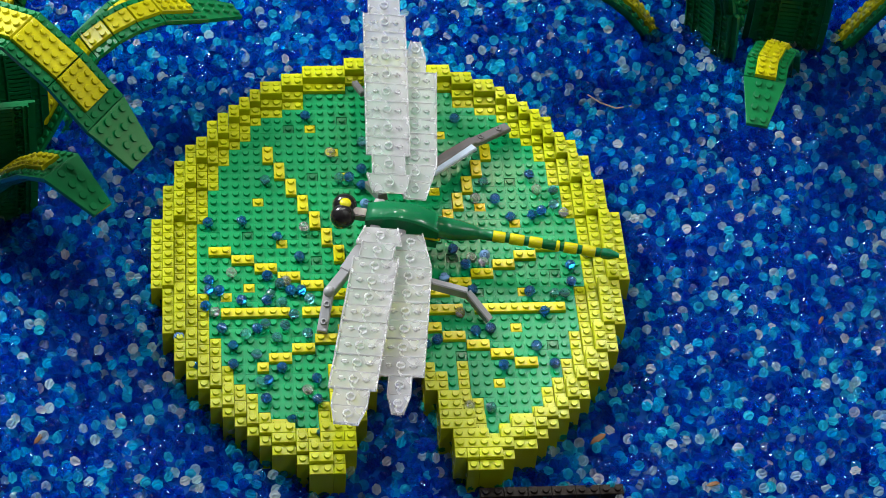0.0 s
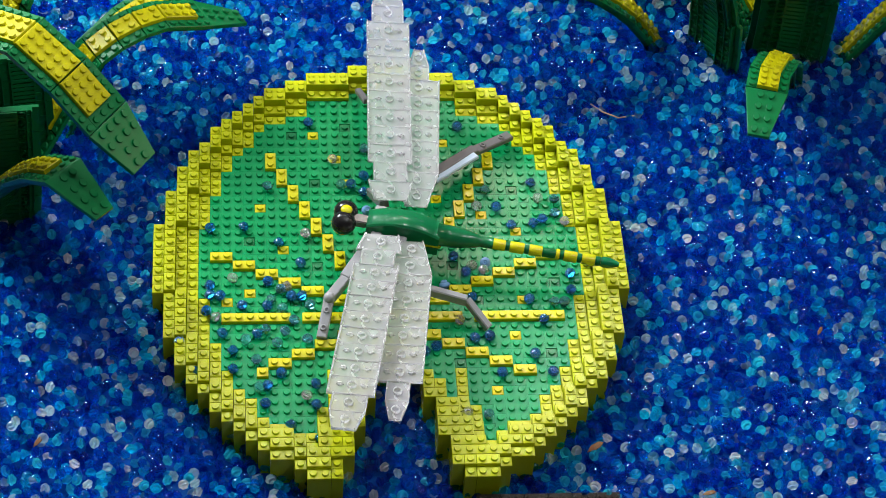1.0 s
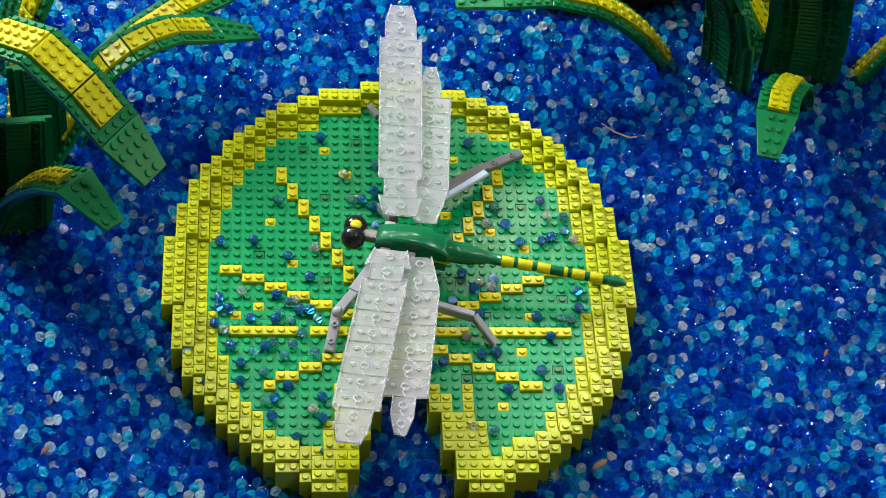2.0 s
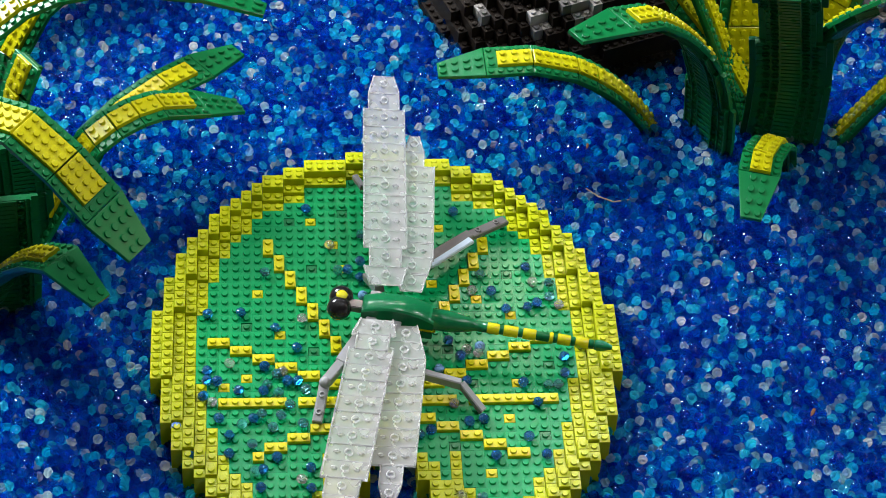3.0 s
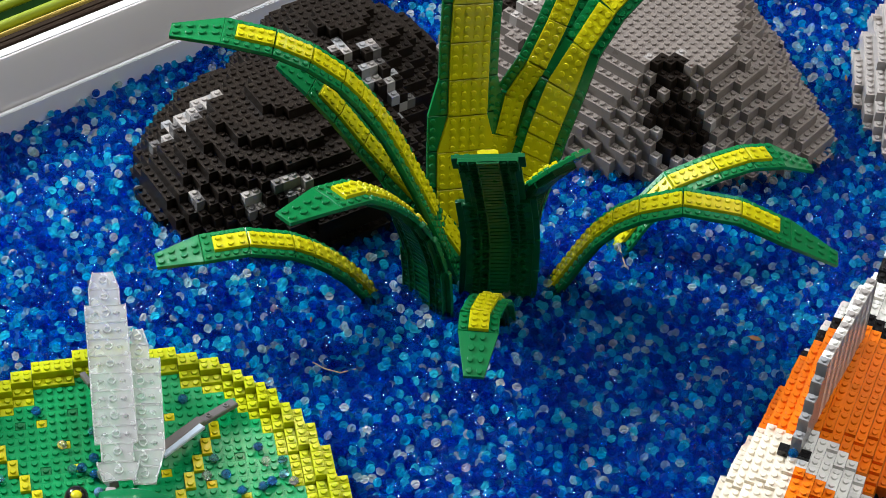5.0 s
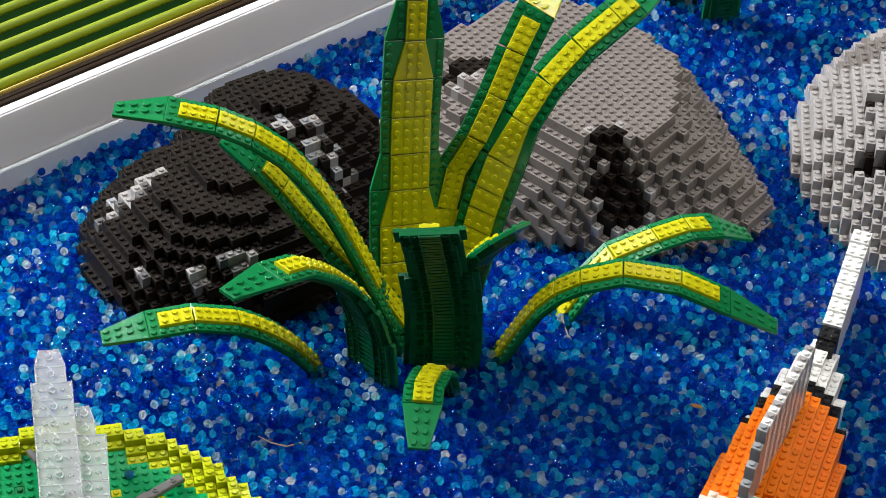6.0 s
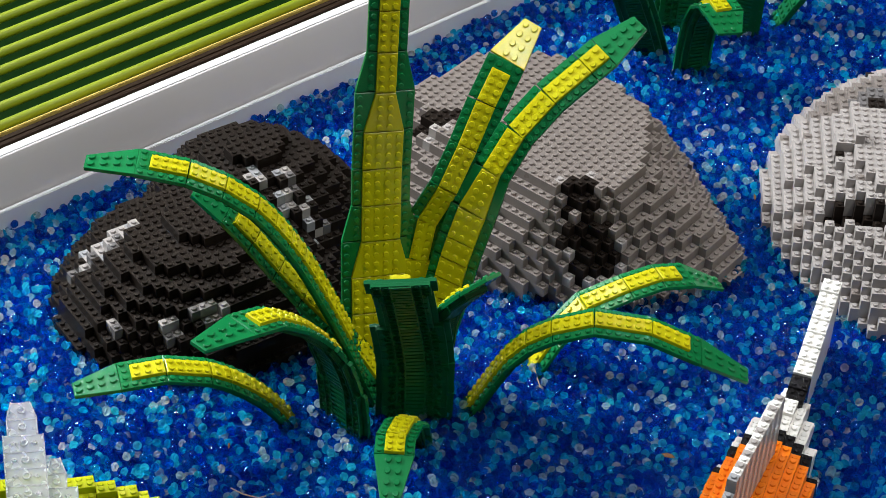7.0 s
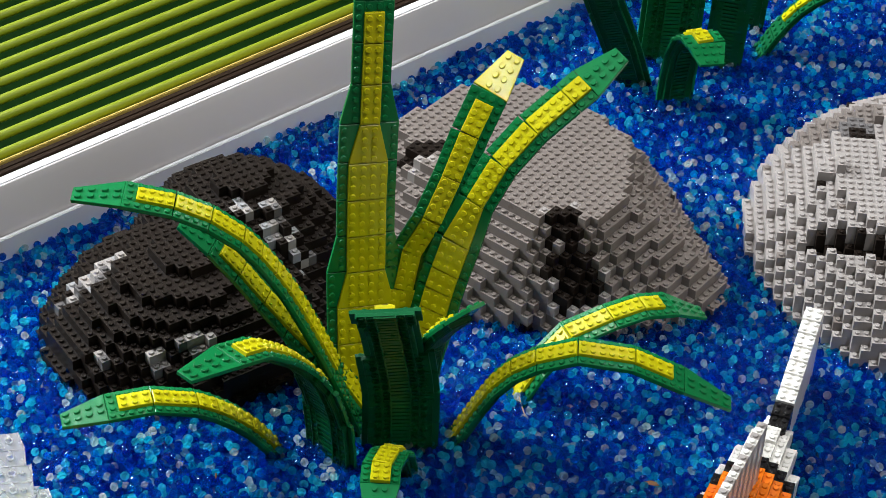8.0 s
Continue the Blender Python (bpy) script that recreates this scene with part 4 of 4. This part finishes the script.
wing("clear plastic hindwing", (0.0135, 0.0470, 0.047), (-0.0069, -0.1144, 0.055), SHORT, -4)


def bar(name, a, b, w, h, material, label="", pin=False):
    a, b = Vector(a), Vector(b)
    t = (b - a).normalized()
    sd = t.cross(Vector((0, 0, 1))).normalized()
    n = sd.cross(t)
    m = Matrix(((sd.x, t.x, n.x, a.x), (sd.y, t.y, n.y, a.y), (sd.z, t.z, n.z, a.z), (0, 0, 0, 1)))
    V, F, S = [], [], []
    L = (b - a).length
    slab_geo(V, F, -w / 2, w / 2, 0, L, -h / 2, h / 2, ch=0.0008)
    if pin:
        for q in (0.3, 0.75):
            ring_geo(V, F, S, 0, L * q, h / 2 - 0.0002, 0.0012, 0.0024, 0.0012)
    return part(name, mesh_of(name, V, F, material, S), fly, m, label)


bar("leg", (0.030, 0.118, 0.036), (0.066, 0.150, 0.030), 0.008, 0.006, DKGREY)
bar("leg_tile", (0.033, 0.115, 0.036), (0.066, 0.1435, 0.032), 0.0075, 0.003, painted("pale_blue_tile", (0.48, 0.56, 0.66), 0.1, 20, 0.03), "shiny pale tile")
bar("foot", (0.062, 0.147, 0.030), (0.0945, 0.173, 0.021), 0.0080, 0.004, DKGREY, pin=True)
bar("leg", (0.010, 0.013, 0.040), (0.050, 0.0058, 0.031), 0.0055, 0.007, GREY)
bar("foot", (0.050, 0.0065, 0.031), (0.0655, -0.0095, 0.019), 0.0055, 0.005, GREY)
bar("leg", (-0.012, 0.058, 0.040), (-0.034, 0.026, 0.032), 0.008, 0.006, GREY)
bar("leg", (-0.033, 0.026, 0.032), (-0.0445, 0.012, 0.028), 0.0075, 0.006, GREY)
bar("foot", (-0.0455, 0.010, 0.028), (-0.0512, -0.017, 0.0185), 0.0075, 0.005, GREY, pin=True)
part("knee", ball("knee", 0.0042, GREY), fly, pose(-0.0452, 0.0100, 0.030))
bar("leg", (-0.004, 0.088, 0.040), (-0.012, 0.112, 0.028), 0.007, 0.006, DKGREY)
bar("foot", (-0.012, 0.196, 0.034), (-0.0175, 0.214, 0.028), 0.005, 0.004, DKGREY)

# ---- loose round plates ----


def bead_template(sides):
    """Round plate: hollow foot, rounded flange, stud with a dimpled top; first and last vertex close it."""
    if sides > 6:
        prof = [(0.0021, -0.0023), (0.0028, -0.0024), (0.0031, -0.0012), (0.0039, -0.0007), (0.0038, 0.0007), (0.0027, 0.0012), (0.0022, 0.0025)]
    else:
        prof = [(0.0028, -0.0024), (0.0039, -0.0007), (0.0038, 0.0008), (0.0023, 0.0024)]
    V, F = [(0, 0, -0.0012)], []
    for r, z in prof:
        for k in range(sides):
            a = 2 * math.pi * k / sides
            V.append((r * math.cos(a), r * math.sin(a), z))
    last = len(V)
    V.append((0, 0, 0.0029))
    for q in range(len(prof) - 1):
        for k in range(sides):
            k2 = (k + 1) % sides
            F.append((1 + q * sides + k, 1 + q * sides + k2, 1 + (q + 1) * sides + k2, 1 + (q + 1) * sides + k))
    top = last - sides
    for k in range(sides):
        k2 = (k + 1) % sides
        F.append((0, 1 + k2, 1 + k))
        F.append((last, top + k, top + k2))
    return V, F


BEAD_REGION = [(-0.31, -0.18), (0.36, -0.18), (0.60, -0.02), (0.75, 0.10), (0.86, 0.36), (1.04, 0.80), (1.06, 1.13), (-0.28, 0.460), (-0.36, 0.42)]


def covered(x, y):
    if (x, y) and ((x / 0.150) ** 2 + ((y - 0.054) / 0.165) ** 2 < 1) and not (-0.03 < x < 0.045 and y < 0.0):
        return True
    return dark_height(x, y) > 0.03 or grey_height(x, y) > 0.04 or pale_height(x, y) > 0.04


def pour(name, label, pitch, z0, zj, sides, seed):
    rg = np.random.RandomState(seed)
    xs = np.arange(-0.42, 1.08, pitch)
    ys = np.arange(-0.21, 1.14, pitch * 0.87)
    spots = []
    for q, y in enumerate(ys):
        jx = rg.uniform(-0.42, 0.42, len(xs)) * pitch + (q % 2) * pitch / 2
        jy = rg.uniform(-0.42, 0.42, len(xs)) * pitch
        for x, dx, dy in zip(xs, jx, jy):
            if inside(BEAD_REGION, x + dx, y + dy) and not covered(x + dx, y + dy) and y + dy < 0.6013 + (x + dx - 0.022) * 0.499 - 0.0215:
                spots.append((x + dx, y + dy))
    n = len(spots)
    V, F = bead_template(sides)
    V = np.array(V)
    ax = rg.normal(size=(n, 4))
    ax /= np.linalg.norm(ax, axis=1)[:, None]
    w, x, y, z = ax.T
    R = np.stack([1 - 2 * (y * y + z * z), 2 * (x * y - z * w), 2 * (x * z + y * w), 2 * (x * y + z * w), 1 - 2 * (x * x + z * z), 2 * (y * z - x * w),
                  2 * (x * z - y * w), 2 * (y * z + x * w), 1 - 2 * (x * x + y * y)], 1).reshape(n, 3, 3)
    swell = np.array([0.004 * noise.noise(Vector((a * 9, b * 9, 4.0))) for a, b in spots])
    pos = np.column_stack([np.array(spots), z0 + rg.uniform(-zj, zj, n) + swell])
    co = (np.einsum("nij,vj->nvi", R, V) + pos[:, None, :]).reshape(-1, 3)
    nv = len(V)
    loops = np.concatenate([np.array(f) for f in F])
    sizes = np.array([len(f) for f in F])
    all_loops = (loops[None, :] + np.arange(n)[:, None] * nv).ravel()
    starts = np.concatenate([[0], np.cumsum(np.tile(sizes, n))[:-1]])
    me = bpy.data.meshes.new(name)
    me.vertices.add(len(co))
    me.vertices.foreach_set("co", co.ravel())
    me.loops.add(len(all_loops))
    me.loops.foreach_set("vertex_index", all_loops.astype(np.int32))
    me.polygons.add(len(starts))
    me.polygons.foreach_set("loop_start", starts.astype(np.int32))
    me.update(calc_edges=True)
    me.polygons.foreach_set("use_smooth", np.ones(len(starts), bool))
    me.materials.append(BEAD)
    tone = me.attributes.new("tone", "FLOAT", "POINT")
    tone.data.foreach_set("value", np.repeat(rg.uniform(0, 1, n), nv).astype(np.float32))
    ends = np.empty(len(me.edges) * 2, np.int32)
    me.edges.foreach_get("vertices", ends)
    rings = (ends.reshape(-1, 2) % nv + sides - 1) // sides     # walls straight in profile, round about the axis
    sharp = me.attributes.new("sharp_edge", "BOOLEAN", "EDGE")
    sharp.data.foreach_set("value", rings[:, 0] == rings[:, 1])
    return tagged(new(name, me), label, "beads", kind="stuff")


pour("loose_beads", "loose transparent blue, teal and clear round plates", 0.0069, -0.0002, 0.0036, 8, 11)
pour("buried_beads", "deeper layer of transparent blue round plates", 0.0096, -0.0054, 0.0012, 6, 12)


def single_bead(material, name="loose_round_plate"):
    key = ("single", material.name)
    if key not in CACHE:
        V, F = bead_template(14)
        S = list(range(len(F)))
        ring_geo(V, F, S, 0, 0, 0.0021, 0.0011, 0.0023, 0.0006, 12)
        CACHE[key] = mesh_of(name, V, F, material, S)
    return CACHE[key]


ON_PAD = {
    "dark": (BEAD_DARK, "dark blue transparent round plate lying on the pad",
             [(-1.0, 10.8), (2.0, 10.9), (5.1, 9.0), (7.0, 6.6), (-1.0, 4.1), (-1.0, 3.0), (-0.1, 2.9), (1.8, 1.8), (4.0, 1.7), (4.1, 4.5), (6.1, 2.8), (7.0, 2.8),
              (3.1, -1.4), (0.1, -1.3), (1.0, -3.2), (1.0, -5.2), (-2.2, -5.5), (-1.3, 1.2), (3.9, -7.0), (3.7, -8.9), (5.8, -11.2), (8.2, -12.6), (5.1, -5.7), (8.0, -6.9), (8.0, -9.1)]),
    "deep": (BEAD_DARK, "dark blue transparent round plate lying on the pad",
             [(13.0, 17.0), (11.8, 16.0), (12.9, 15.0), (8.1, 23.8), (22.0, 23.2), (28.3, 16.0), (24.9, 13.1), (26.1, 10.9), (28.1, 11.1), (29.0, 11.6), (32.6, 6.4), (30.9, 5.1), (30.8, 3.2),
              (20.6, 7.2), (28.1, -0.1), (22.0, 2.5), (27.0, 2.2), (21.9, -2.1), (23.2, -1.9), (27.0, -3.9), (24.0, -5.9), (28.4, -5.9), (17.5, -3.5), (18.5, -3.0), (21.6, 5.4)]),
    "teal": (BEAD_TEAL, "teal transparent round plate lying on the pad",
             [(4.2, 15.8), (4.3, 2.4), (5.3, 1.4), (5.2, 3.6), (7.7, 1.8), (2.1, -2.0), (3.8, -0.9), (5.5, -1.1), (6.3, 0.1), (4.8, -2.4), (3.0, -4.2), (24.0, 15.2), (30.3, 14.0), (30.2, 12.3),
              (29.2, 1.9), (30.1, 1.9), (22.5, -10.4), (3.2, -7.2), (7.4, -2.0), (13.2, 20.4), (10.9, 15.9)]),
    "pale": (BEAD_PALE, "pale blue open-studded round plate lying on the pad", [(23.4, 6.4), (-3.6, -2.3), (13.1, 12.7), (19.6, 3.9)]),
    "clear": (BEAD_CLEAR, "clear transparent round plate lying on the pad",
              [(-0.5, 0.5), (7.5, 10.1), (10.2, 19.1), (1.0, 4.9), (5.7, 3.8), (22.2, 6.1), (23.2, 5.6), (23.1, 13.2), (28.8, 14.1), (20.7, -10.2), (20.7, -0.1), (7.2, -8.1), (31.0, 11.3)]),
}

rb = random.Random(9)
for colr, words, spots in ON_PAD.values():
    for i, j in spots:
        ob = tagged(new("loose_round_plate", single_bead(colr)), words, "round plate", "round plates on the lily pad")
        lift = 0.0052 if (i < -1.6 or i > 32) else 0.0040
        ob.matrix_world = pose((i - 15) * P, j * P, PAD_Z + lift, rb.uniform(-25, 25), rb.uniform(-25, 25), rb.uniform(0, 360))

ob = tagged(new("loose_round_plate", single_bead(BEAD_DARK)), "dark blue transparent round plate lying on the koi", "round plate")
ob.matrix_world = koi.matrix_world @ pose(-0.011, 0.004, 0.0870)

# ---- litter on the beads ----


def dry_leaf(x, y, z, az, size):
    V = [(-size, 0, 0), (-size * 0.3, size * 0.35, 0.001), (size * 0.5, size * 0.28, 0.002), (size, 0, 0.0005), (size * 0.4, -size * 0.3, 0.0015), (-size * 0.4, -size * 0.3, 0.001), (0, 0, -0.0004)]
    F = [(6, k, (k + 1) % 6) for k in range(6)]
    me = mesh_of("dry_leaf", V, F, LEAFBROWN, range(6))
    ob = tagged(new("dry_leaf", me), "curled brown dry leaf scrap on the beads", "leaf", "leaf scraps")
    mod = ob.modifiers.new("thick", "SOLIDIFY")
    mod.thickness = 0.0006
    ob.matrix_world = pose(x, y, z, 12, -8, az)


def twig(pts, r=0.0006):
    cu = bpy.data.curves.new("twig", "CURVE")
    cu.dimensions, cu.bevel_depth, cu.bevel_resolution = "3D", r, 1
    sp = cu.splines.new("POLY")
    sp.points.add(len(pts) - 1)
    for p, c in zip(sp.points, pts):
        p.co = (*c, 1)
    cu.materials.append(TWIG)
    tagged(new("twig", cu), "thin dry twig lying on the beads", "twig", "twigs")

dry_leaf(0.5171, 0.1930, 0.004, -40, 0.007)
dry_leaf(0.1319, -0.1020, 0.004, 30, 0.007)
dry_leaf(-0.2416, -0.0906, 0.004, 50, 0.005)
dry_leaf(0.2049, -0.1414, 0.004, 5, 0.005)
dry_leaf(0.3029, -0.0037, 0.004, 60, 0.004)
dry_leaf(0.1677, 0.2682, 0.004, 80, 0.003)
dry_leaf(0.6954, 0.5010, 0.004, 80, 0.004)
twig([(0.1620, 0.2210, 0.005), (0.1705, 0.2124, 0.005), (0.1820, 0.2062, 0.005), (0.1945, 0.2084, 0.005)])
twig([(0.4354, 0.3141, 0.005), (0.4347, 0.3016, 0.005), (0.4346, 0.2863, 0.005)])

# narrow dark edging at the near side of the tank
edge = thing("tank_edging", "dark brown studded edging strip beside the beads", "edging", kind="structure")
for k in range(6):
    part("edge_brick", brick_mesh(2, 1, 0.02, CHARCOAL, True, "edge_brick"), edge, pose(0.048 + k * 0.016, -0.1480, 0.006))
